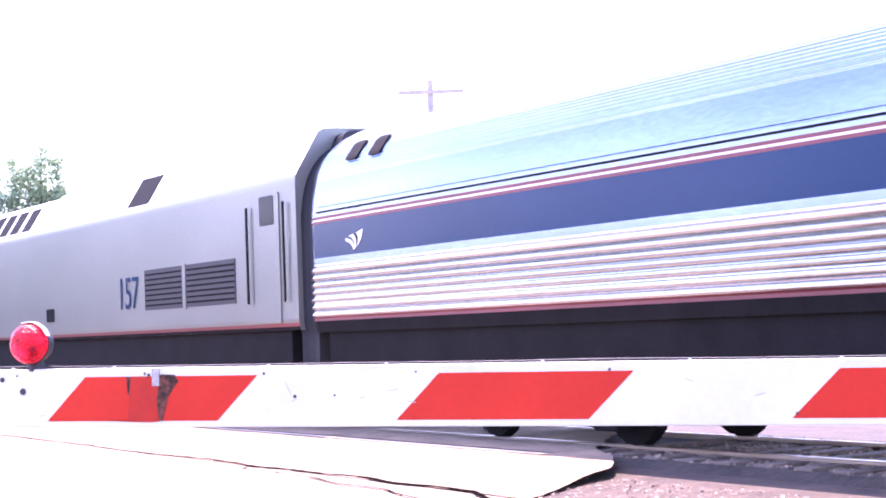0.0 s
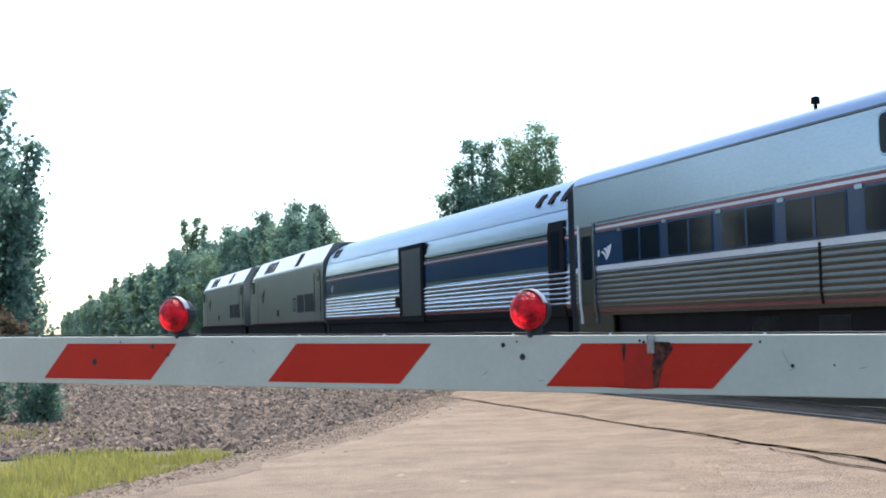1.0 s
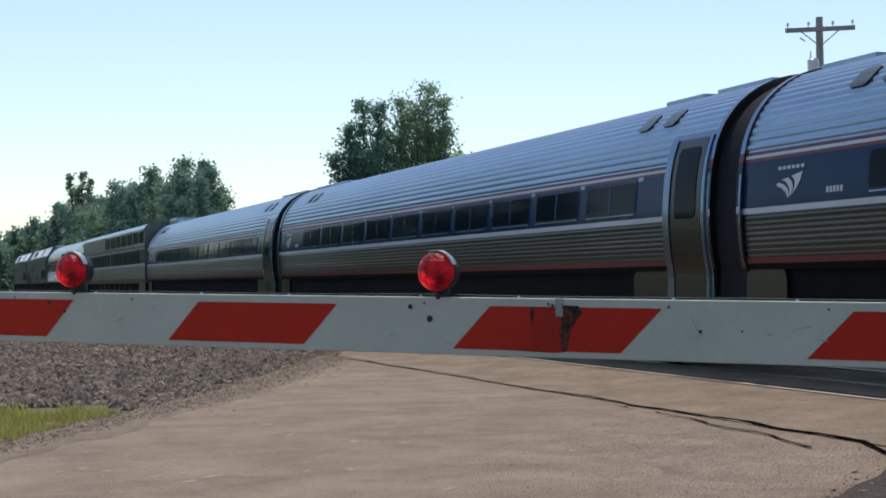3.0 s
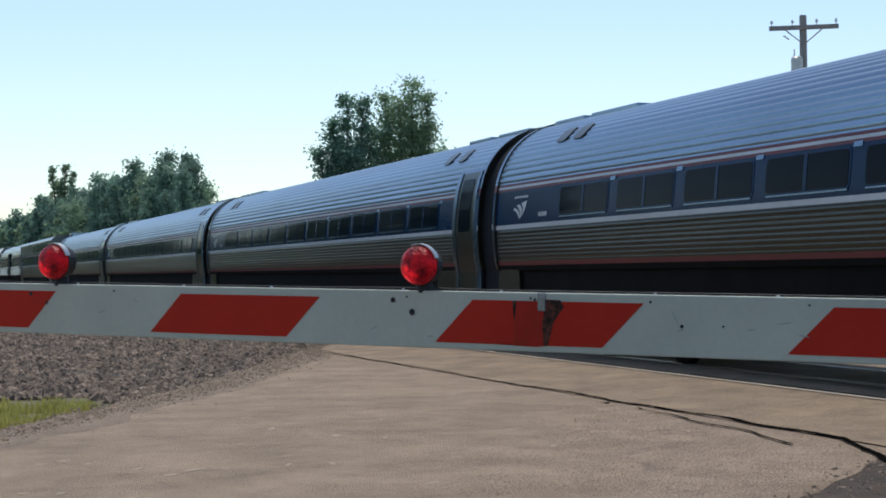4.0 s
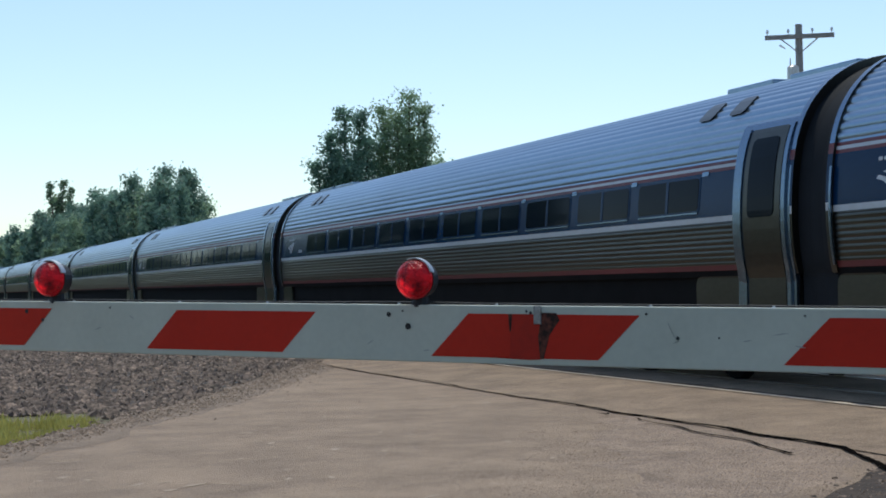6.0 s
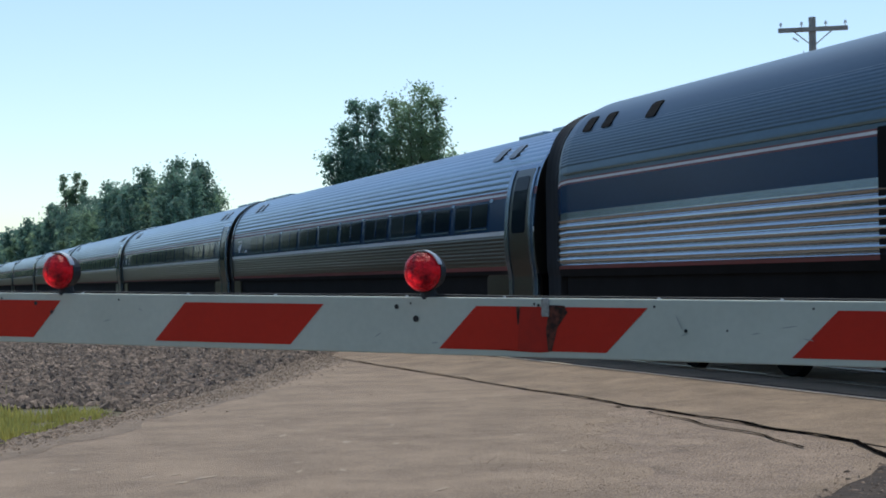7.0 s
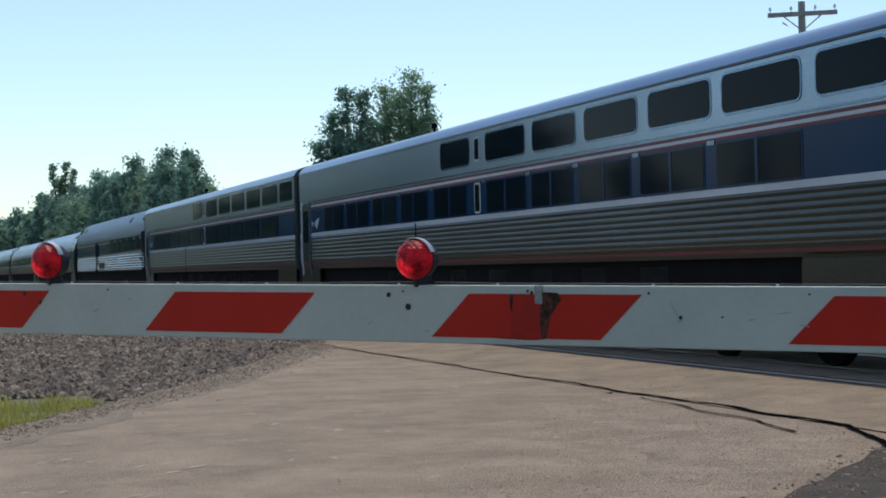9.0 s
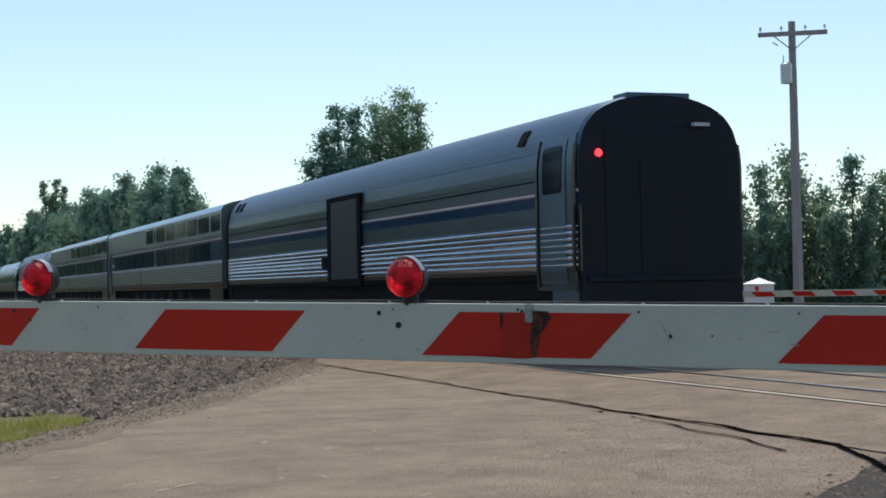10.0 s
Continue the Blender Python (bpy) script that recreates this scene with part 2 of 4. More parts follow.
        bmesh.ops.bevel(bm, geom=list(es), offset=bevel, segments=2, affect="EDGES", profile=0.6)
    return bm


def rod(bm, a, b, r0, r1=None, seg=8):
    a, b = Vector(a), Vector(b)
    d = b - a
    m = Matrix.Translation((a + b) / 2) @ d.to_track_quat("Z", "Y").to_matrix().to_4x4()
    bmesh.ops.create_cone(bm, cap_ends=True, segments=seg, radius1=r0, radius2=r0 if r1 is None else r1, depth=d.length, matrix=m)
    return bm


def thing(name, label, category, group="", kind="", loc=(0, 0, 0)):
    ob = new(name)
    ob.location = loc
    ob.empty_display_size = 0.3
    return tagged(ob, label, category, group, kind)


# ---- ground, road, track ----
RIGHT = [(-8.0, -4.8), (-2.0, 1.2), (2.0, 5.2), (4.9, 8.1), (6.2, 9.3), (7.2, 10.3), (8.1, 10.9), (9.2, 11.5), (9.9, 12.4), (10.4, 13.3)]
LEFT = [(10.3, 34.5), (7.6, 28.9), (5.6, 24.2), (3.6, 19.6), (1.5, 15.8), (0.3, 13.5), (-3.0, 9.0), (-9.0, 2.5), (-14.0, -2.6)]


def rough_line(pts, amp, seg=8):
    out = []
    for (a, b), (c, d) in zip(pts, pts[1:]):
        for k in range(seg):
            f = k / seg
            x, y = a + (c - a) * f, b + (d - b) * f
            out.append((x + amp * noise.noise((x * 1.3, y * 1.3, 3.1)), y + amp * noise.noise((x * 1.3, y * 1.3, 9.7))))
    return out + [pts[-1]]


def flat(name, pts, z, mat, label, kind="structure", parent=None, height=None):
    bm = bmesh.new()
    vs = [bm.verts.new((x, y, z if height is None else height(x, y))) for x, y in pts]
    f = bm.faces.new(vs)
    if f.normal.z < 0:
        f.normal_flip()
    bmesh.ops.triangulate(bm, faces=bm.faces)
    me = bpy.data.meshes.new(name)
    bm.to_mesh(me)
    bm.free()
    me.materials.append(mat)
    ob = new(name, me)
    if parent:
        ob.parent = parent
    return tagged(ob, label, "" if parent else name.replace("_", " "), "", kind)


def rise(x):
    """The hump of the crossing: the rails lie a little above the road."""
    up, down = min(1, max(0, (x - 7.6) / 1.9)), min(1, max(0, (16.0 - x) / 2.4))
    return 0.10 * up * up * (3 - 2 * up) * down * down * (3 - 2 * down)


def slab(name, x0, x1, mat, label):
    """A strip of the crossing between two lines along the track, following the hump."""
    rx, ry = [p[0] for p in RIGHT], [p[1] for p in RIGHT]
    nx, ny, verts = 12, 60, []
    for i in range(nx + 1):
        x = x0 + (x1 - x0) * i / nx
        lo = float(np.interp(x, rx, ry)) + (max(0, x - 10.4) * 1.0)
        hi = 28.9 + (x - 7.6) * 2.05
        lo, hi = lo + 0.12 * noise.noise((x * 3, 2, 0)), hi + 0.2 * noise.noise((x * 2, 7, 0))
        verts += [(x, lo + (hi - lo) * j / ny, rise(x) + 0.012 + 0.006 * noise.noise((x * .8, lo + (hi - lo) * j / ny * .8, 1))) for j in range(ny + 1)]
    faces = [(i * (ny + 1) + j, (i + 1) * (ny + 1) + j, (i + 1) * (ny + 1) + j + 1, i * (ny + 1) + j + 1) for i in range(nx) for j in range(ny)]
    tagged(link_mesh(name, verts, faces, mat, smooth=True), label, name.replace("_", " "), "", "structure")


def build_ground():
    R = 2500
    flat("ground", [(-R, -R), (R, -R), (R, R), (-R, R)], -0.12, SOIL, "dry grassy ground reaching the horizon")
    # gravel bed beside and under the track: a raised strip, cut into rows across
    rows, ys = [(3.0, -0.10), (6.2, -0.04), (8.6, -0.10), (9.7, -0.07), (10.15, 0.06), (13.1, 0.06), (14.3, 0.0), (17.5, -0.11)], [-400, -120, -40, 0, 20, 40, 80, 200, 600, 1800]
    verts = [(x, y, z) for y in ys for x, z in rows]
    n = len(rows)
    faces = [(j * n + i, j * n + i + 1, (j + 1) * n + i + 1, (j + 1) * n + i) for j in range(len(ys) - 1) for i in range(n - 1)]
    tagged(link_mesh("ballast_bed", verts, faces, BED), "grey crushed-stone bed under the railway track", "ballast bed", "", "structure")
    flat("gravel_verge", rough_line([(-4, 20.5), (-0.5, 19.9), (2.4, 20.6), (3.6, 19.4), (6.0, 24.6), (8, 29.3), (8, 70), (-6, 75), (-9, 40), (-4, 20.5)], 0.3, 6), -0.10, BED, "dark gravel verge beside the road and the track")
    flat("shoulder", rough_line([(-6, -6), (8, -4), (12, 8), (11, 13.5), (9.5, 12.9), (8.2, 12.2), (6.3, 11.2), (4.0, 9.0), (0.3, 5.2), (-3.7, 1.2)], 0.2, 6), -0.003, CRUMB, "gravel road shoulder with broken asphalt crumbs")
    road = rough_line(RIGHT[:6], 0.10) + [(7.6, 10.7), (7.62, 28.9)] + rough_line(LEFT[1:], 0.14)
    flat("road", road, 0.0, ROAD, "worn pale brown asphalt road with scuffs")
    flat("road_patch", rough_line([(7.5, 15.8), (7.5, 11.2), (6.9, 10.25), (5.6, 9.0), (4.75, 8.1), (3.6, 7.0), (3.5, 7.6), (4.9, 10.2), (5.8, 12.2), (6.6, 14.2), (7.5, 15.8)], 0.42, 14), 0.0012, CHIP, "coarser chip-sealed patch of the asphalt")
    inner = [(x + .42 + .2 * noise.noise((y * .5, 2, 0)), y - .34) for x, y in reversed(LEFT[1:8])]
    flat("edge_dirt", rough_line([(x - .2, y) for x, y in LEFT[1:8]] + inner, 0.22, 12), 0.0022, DIRT, "dark trodden dirt along the road's edge")
    slab("crossing_apron", 7.56, 10.66, PATCH, "tan asphalt apron between the road seam and the rails")
    for name, a, b, mat, lift, label in (("concrete_edge", 9.46, 9.60, PALE, .004, "pale worn concrete edge along the crossing"), ("open_joint", 9.605, 9.66, TAR, .005, "dark open joint along the crossing")):
        v = []
        for j in range(81):
            y = 13.0 + 20 * j / 80
            w = .5 + .6 * noise.noise((y * 1.7, 3, 0)) if name == "concrete_edge" else 0
            v += [(a + .03 * w, y, rise(a) + .02 + lift), (b, y, rise(b) + .02 + lift)]
        tagged(link_mesh(name, v, [(2 * j, 2 * j + 1, 2 * j + 3, 2 * j + 2) for j in range(80)], mat), label, name.replace("_", " "), "", "structure")
    slab("crossing_infill", 10.83, 12.15, PATCH, "tan asphalt filling between the two rails")
    slab("far_apron", 12.32, 16.0, PATCH, "tan asphalt apron beyond the rails")
    flat("far_road", rough_line([(15.9, 19.2), (26, 29), (60, 64), (54, 72), (20, 46), (15.9, 40.6)], 0.1), 0.004, ROAD, "asphalt road going on beyond the track")


def build_seams():
    """The tar-filled crack along the apron, its side branch, and pale scuffs of the road."""
    for k, (pts, w) in enumerate([
            ([(7.66, 28.9), (7.55, 25), (7.63, 22), (7.52, 19), (7.62, 17), (7.55, 15.5), (7.63, 14), (7.57, 12.6), (7.6, 11.4), (7.35, 10.8), (7.05, 10.1), (6.8, 9.4)], 0.038),
            ([(7.4, 14.9), (7.2, 13.4), (7.15, 12.2), (6.95, 11.2)], 0.018)]):
        bm, prev = bmesh.new(), None
        line = rough_line(rough_line(pts, 0.06, 10), 0.02, 6)
        for i, (x, y) in enumerate(line):
            ww = w * (0.25 + 0.8 * abs(noise.noise((x * 2, y * 2, 5))) + 0.75 * abs(noise.noise((x * 9, y * 9, 1))) + (0.5 if y < 14 else 0) - (0.2 if y > 19 else 0))
            cur = [bm.verts.new((x - ww, y - ww * 0.3, 0.016)), bm.verts.new((x + ww, y + ww * 0.3, 0.016))]
            if prev:
                bm.faces.new((prev[0], prev[1], cur[1], cur[0]))
            prev = cur
        me = bpy.data.meshes.new("tar_seam")
        bmesh.ops.recalc_face_normals(bm, faces=bm.faces)
        bm.to_mesh(me)
        bm.free()
        me.materials.append(TAR)
        tagged(new("tar_seam", me), "cracked black tar seam across the asphalt", "road seam", "", "structure")
    rng = random.Random(5)
    verts, faces = [], []
    for _ in range(46):
        f, g = rng.random(), rng.random()
        x, y = 0.5 + 6.5 * f, 9.5 + 4 * g + 9 * f * rng.random()
        if y - x < 3.9 or y - 2.2 * x > 12.0:
            continue
        a, ln, wd = radians(45) + rng.gauss(0, 0.3), 0.03 + 0.11 * rng.random() ** 2, 0.012 + 0.03 * rng.random()
        c, s, b = math.cos(a), math.sin(a), len(verts)
        ring = [(math.cos(q) * ln * (0.7 + 0.5 * rng.random()), math.sin(q) * wd * (0.6 + 0.6 * rng.random())) for q in [k * math.tau / 8 for k in range(8)]]
        verts += [(x + u * c - v * s, y + u * s + v * c, 0.004) for u, v in ring]
        faces.append(tuple(range(b, b + 8)))
    tagged(link_mesh("road_scuffs", verts, faces, MARK), "pale scuffs scraped into the asphalt", "scuffs", "", "stuff")


def build_track():
    for x in (10.74, 12.24):
        prof = [(a, b + 0.10) for a, b in [(-0.07, -0.12), (0.07, -0.12), (0.07, -0.10), (0.012, -0.08), (0.012, -0.02), (0.037, -0.01), (0.037, 0.022), (0.03, 0.028), (-0.03, 0.028), (-0.037, 0.022), (-0.037, -0.01), (-0.012, -0.02), (-0.012, -0.08), (-0.07, -0.10)]]
        n = len(prof)
        verts = [(x + a, y, b) for y in (-400, 1500) for a, b in prof]
        faces = [(i, (i + 1) % n, n + (i + 1) % n, n + i) for i in range(n)]
        tagged(link_mesh("rail", verts, faces, RAIL), "polished steel rail on wooden ties", "rail", "rails of the track", "structure")
    bm = box(bmesh.new(), -1.3, 1.3, -0.11, 0.11, -0.05, 0.085, 0.008)
    me = bpy.data.meshes.new("tie")
    bm.to_mesh(me)
    bm.free()
    me.materials.append(TIE)
    bed = bpy.data.objects["ballast_bed"]
    rng = random.Random(9)
    for k in range(110):
        for y in (13.2 - 0.52 * k, 36.0 + 0.52 * k):
            tie = new("tie", me)
            tie.parent = bed
            tie.matrix_basis = pose(11.5 + rng.gauss(0, .02), y + rng.gauss(0, .02), rng.gauss(0, .004), 0, 0, rng.gauss(0, .8))


def scatter_stones(name, label, spots, lo, hi, seed, mat=STONE):
    """Angular stones lying on a surface, in one mesh."""
    rng = np.random.default_rng(seed)
    base = np.array([(-1, 0, -.3), (1, 0, -.3), (0, -1, -.3), (0, 1, -.3), (0.3, 0.2, 0.5), (-0.5, -0.4, 0.34)], float)
    tri = np.array([(0, 2, 5), (2, 4, 5), (2, 1, 4), (1, 3, 4), (3, 5, 4), (3, 0, 5)])
    n = len(spots)
    size = lo + (hi - lo) * rng.random((n, 1, 1)) ** 2
    v = base[None] * size * (0.55 + 0.9 * rng.random((n, 6, 3)))
    a = rng.random(n) * math.tau
    c, s = np.cos(a)[:, None], np.sin(a)[:, None]
    v = np.stack([v[..., 0] * c - v[..., 1] * s, v[..., 0] * s + v[..., 1] * c, v[..., 2]], -1) + np.array(spots)[:, None]
    f = (tri[None] + 6 * np.arange(n)[:, None, None]).reshape(-1, 3)
    tagged(link_mesh(name, v.reshape(-1, 3).tolist(), f.tolist(), mat), label, "stones", "", "stuff")


def left_edge_x(y):
    return np.interp(y, [p[1] for p in reversed(LEFT)], [p[0] for p in reversed(LEFT)])


def build_loose():
    rng = random.Random(3)
    spots = []
    while len(spots) < 46000:
        y = 19.3 + 36 * rng.random() ** 1.35
        x = -7 + 17.2 * rng.random()
        edge = left_edge_x(y) if y < 34.5 else 10.3
        if x > edge + 0.05 * rng.gauss(0, 1) or (y < 20.4 + 0.35 * noise.noise((x, 0, 0)) and x < 2.4):
            continue
        bed = float(np.interp(x, [3.0, 6.2, 8.6, 9.7, 10.15], [-0.095, -0.035, -0.095, -0.065, 0.06])) if x > 3 else -0.09
        spots.append((x, y, bed + 0.015 * noise.noise((x * 0.5, y * 0.5, 0))))
    scatter_stones("ballast_stones", "loose grey and brown crushed ballast stones", spots, 0.028, 0.10, 1)
    spots = []
    while len(spots) < 17000:
        x, y = 3 + 9 * rng.random(), 4 + 9.7 * rng.random()
        edge = np.interp(y, [p[1] for p in RIGHT], [p[0] for p in RIGHT])
        if x < edge + abs(rng.gauss(0, 0.4)) - 0.4:
            continue
        spots.append((x, y, -0.008 if x < 9.2 else -0.06))
    scatter_stones("shoulder_stones", "loose stones and asphalt crumbs on the shoulder", spots, 0.010, 0.042, 2)
    spots = [(10.2 + 2.6 * rng.random(), -6 + 19.3 * rng.random(), 0.06) for _ in range(5000)] + [(12.9 + 2.0 * rng.random(), -6 + 19 * rng.random(), -0.03) for _ in range(2500)]
    scatter_stones("track_stones", "grey ballast stones between the ties", spots, 0.03, 0.07, 4)
    # crumbs and dirt gravel spilling over the road's edge, and loose chips on the coarse patch
    spots = []
    for _ in range(9000):
        y = 13.0 + 20 * rng.random()
        spots.append((left_edge_x(y) + rng.gauss(0.05, .16) * (1 + .05 * (y - 13)) + .1 * noise.noise((y * .8, 0, 3)), y, 0.001))
    scatter_stones("edge_crumbs", "small tan stones spilling over the road's edge", spots, 0.008, 0.030, 12, CRUMBS)
    spots = []
    while len(spots) < 9000:
        x, y = 3.4 + 4.2 * rng.random(), 7.0 + 9.5 * rng.random()
        side = (x - 5.2) * .86 - (y - 11.6) * .5 + .5 * noise.noise((x * .9, y * .9, 2))
        if y > x + 3.15 and rng.random() < .5 + .55 * side:
            spots.append((x, y, 0.002))
    scatter_stones("road_chips", "loose pale and dark chips on the coarse asphalt", spots, 0.003, 0.009, 13, CRUMBS)
    spots = []
    for _ in range(70):
        y = 13.8 + 16 * rng.random()
        spots.append((left_edge_x(y) + abs(rng.gauss(0, 0.5)) + 0.02, y, 0.002))
    spots += [(1 + 7 * rng.random(), 10 + 12 * rng.random(), 0.002) for _ in range(14)]
    scatter_stones("road_pebbles", "stray pebbles lying on the asphalt", [p for p in spots if p[1] - p[0] > 3.6], 0.006, 0.022, 6)
    grass_blades("roadside_grass", "yellow-green sunlit grass strip between road and gravel", 18000,
                 lambda r: grass_spot(r), 0.03, 0.13, 7)
    grass_blades("verge_weeds", "sparse green weeds growing in the gravel", 900, lambda r: (r.gauss(-1.2, 0.8), 24 + r.gauss(0, 1.2)), 0.06, 0.2, 8)


def grass_spot(r):
    while True:
        y = 12.6 + 8.0 * r.random()
        x = left_edge_x(y) - 0.45 - 5 * r.random() ** 1.6
        if y < 19.5 + 0.8 * noise.noise((x * 0.8, 1, 0)) and (x < 2.2) and noise.noise((x * 1.6, y * 1.6, 4)) > -0.32 + 0.2 * (x > 1.2):
            return x, y


def grass_blades(name, label, n, where, lo, hi, seed):
    r = random.Random(seed)
    verts, faces = [], []
    for _ in range(n):
        x, y = where(r)
        h, a, w = lo + (hi - lo) * r.random() ** 1.5, r.random() * math.tau, 0.006 + 0.007 * r.random()
        dx, dy, lean = math.cos(a) * w, math.sin(a) * w, 0.5 * h * r.random()
        b, e = len(verts), r.random() * math.tau
        verts += [(x - dx, y - dy, -0.13), (x + dx, y + dy, -0.13), (x + dx * .7 + math.cos(e) * lean * .4, y + dy * .7 + math.sin(e) * lean * .4, h * .55 - .09),
                  (x - dx * .7 + math.cos(e) * lean * .4, y - dy * .7 + math.sin(e) * lean * .4, h * .55 - .09), (x + math.cos(e) * lean, y + math.sin(e) * lean, h - .09)]
        faces += [(b, b + 1, b + 2, b + 3), (b + 3, b + 2, b + 4)]
    tagged(link_mesh(name, verts, faces, GRASS), label, "grass", "", "stuff")


# ---- trees ----
def tree_mesh(height, spread, seed, leaves=3600, low=0.18, leaf=0.17, stems=5, mat=None, leaders=None, loose=0.85):
    """Tapered stems with limbs, each limb ending in sprays of small leaves: two meshes.
    leaders: (dx, dy, top, radius) of each stem; without them a few are chosen at random."""
    r = random.Random(seed)
    if not leaders:
        leaders = [(r.uniform(-.15, .15) * spread, r.uniform(-.15, .15) * spread, height, spread * .85)]
        for k in range(stems - 1):
            a, q = math.tau * (k + r.random() * .7) / (stems - 1), spread * r.uniform(.35, .62)
            leaders.append((math.cos(a) * q, math.sin(a) * q, height * r.uniform(.6, .93), spread * r.uniform(.5, .75)))
    bm = bmesh.new()
    fork = Vector((0, 0, height * max(.12, low)))
    rod(bm, (0, 0, -0.2), fork, height * .020, height * .015, 8)
    tufts = []
    for dx, dy, top, rad in leaders:
        base, tip = fork, Vector((dx, dy, top * .95))
        knee = Vector((dx * .55, dy * .55, fork.z + (top - fork.z) * .35))
        rod(bm, base, knee, height * .012, height * .008, 7)
        rod(bm, knee, tip, height * .008, height * .002, 6)
        z0 = height * low
        count = int(11 + 5.2 * (top - z0) / max(.6, rad) * .8)
        for k in range(count):
            f = (k + r.random()) / count
            z, a = z0 + (top - z0) * f, r.random() * math.tau
            reach = rad * min(1, (f + .22) / .42) * max(.06, 1 - f) ** .7 * r.uniform(.35, 1.0) * (1.15 + .9 * noise.noise((math.cos(a) * 1.1 + dx, math.sin(a) * 1.1 + dy, z * .7 + seed)))
            g = max(0, min(1, (z - knee.z) / (tip.z - knee.z)))
            stem = knee.lerp(tip, g) if z > knee.z else Vector((dx * .55, dy * .55, z))
            end = stem + Vector((math.cos(a) * reach, math.sin(a) * reach, reach * r.uniform(.05, .5)))
            start = stem - Vector((0, 0, reach * .3))
            if k % 2 == 0:
                rod(bm, start, end, height * .004, height * .001, 4)
            n = 6
            for i in range(n):
                q = .25 + .8 * (i + r.random() * .6) / n
                c = start.lerp(end, q) + Vector((r.gauss(0, 1), r.gauss(0, 1), r.gauss(0, .8))) * reach * .14
                tufts.append((c, rad * (.235 - .13 * q) * r.uniform(.6, 1.3), 1.25 - q * .75))
    trunk = bpy.data.meshes.new("trunk")
    bm.to_mesh(trunk)
    bm.free()
    trunk.materials.append(BARK)
    g = np.random.default_rng(seed)
    w = np.array([t[1] ** 1.5 * t[2] for t in tufts])
    pick = g.choice(len(tufts), leaves, p=w / w.sum())
    cen, rad = np.array([t[0] for t in tufts])[pick], np.array([t[1] for t in tufts])[pick]
    p = cen + g.normal(size=(leaves, 3)) * (rad * loose)[:, None] * (1, 1, .8)
    p[:, 2] = np.maximum(p[:, 2], .1)
    u = g.normal(size=(leaves, 3))
    u /= np.linalg.norm(u, axis=1, keepdims=True)
    v = np.cross(u, g.normal(size=(leaves, 3)))
    v /= np.linalg.norm(v, axis=1, keepdims=True)
    s = (leaf * (0.55 + 0.9 * g.random(leaves)))[:, None]
    quad = np.stack([p - u * s, p - v * s * .6, p + u * s, p + v * s * .6], 1)
    me = bpy.data.meshes.new("crown")
    me.from_pydata(quad.reshape(-1, 3).tolist(), [], np.arange(4 * leaves).reshape(-1, 4).tolist())
    me.materials.append(mat or LEAF)
    return trunk, me


def plant(meshes, x, y, rz, scale, label, group):
    t = thing("tree", label, "tree", group)
    for name, me in zip(("trunk", "crown"), meshes):
        ob = new(name, me)
        ob.parent = t
    t.matrix_basis = pose(x, y, -0.12, 0, 0, rz) @ Matrix.Diagonal((scale, scale, scale, 1))
    return t


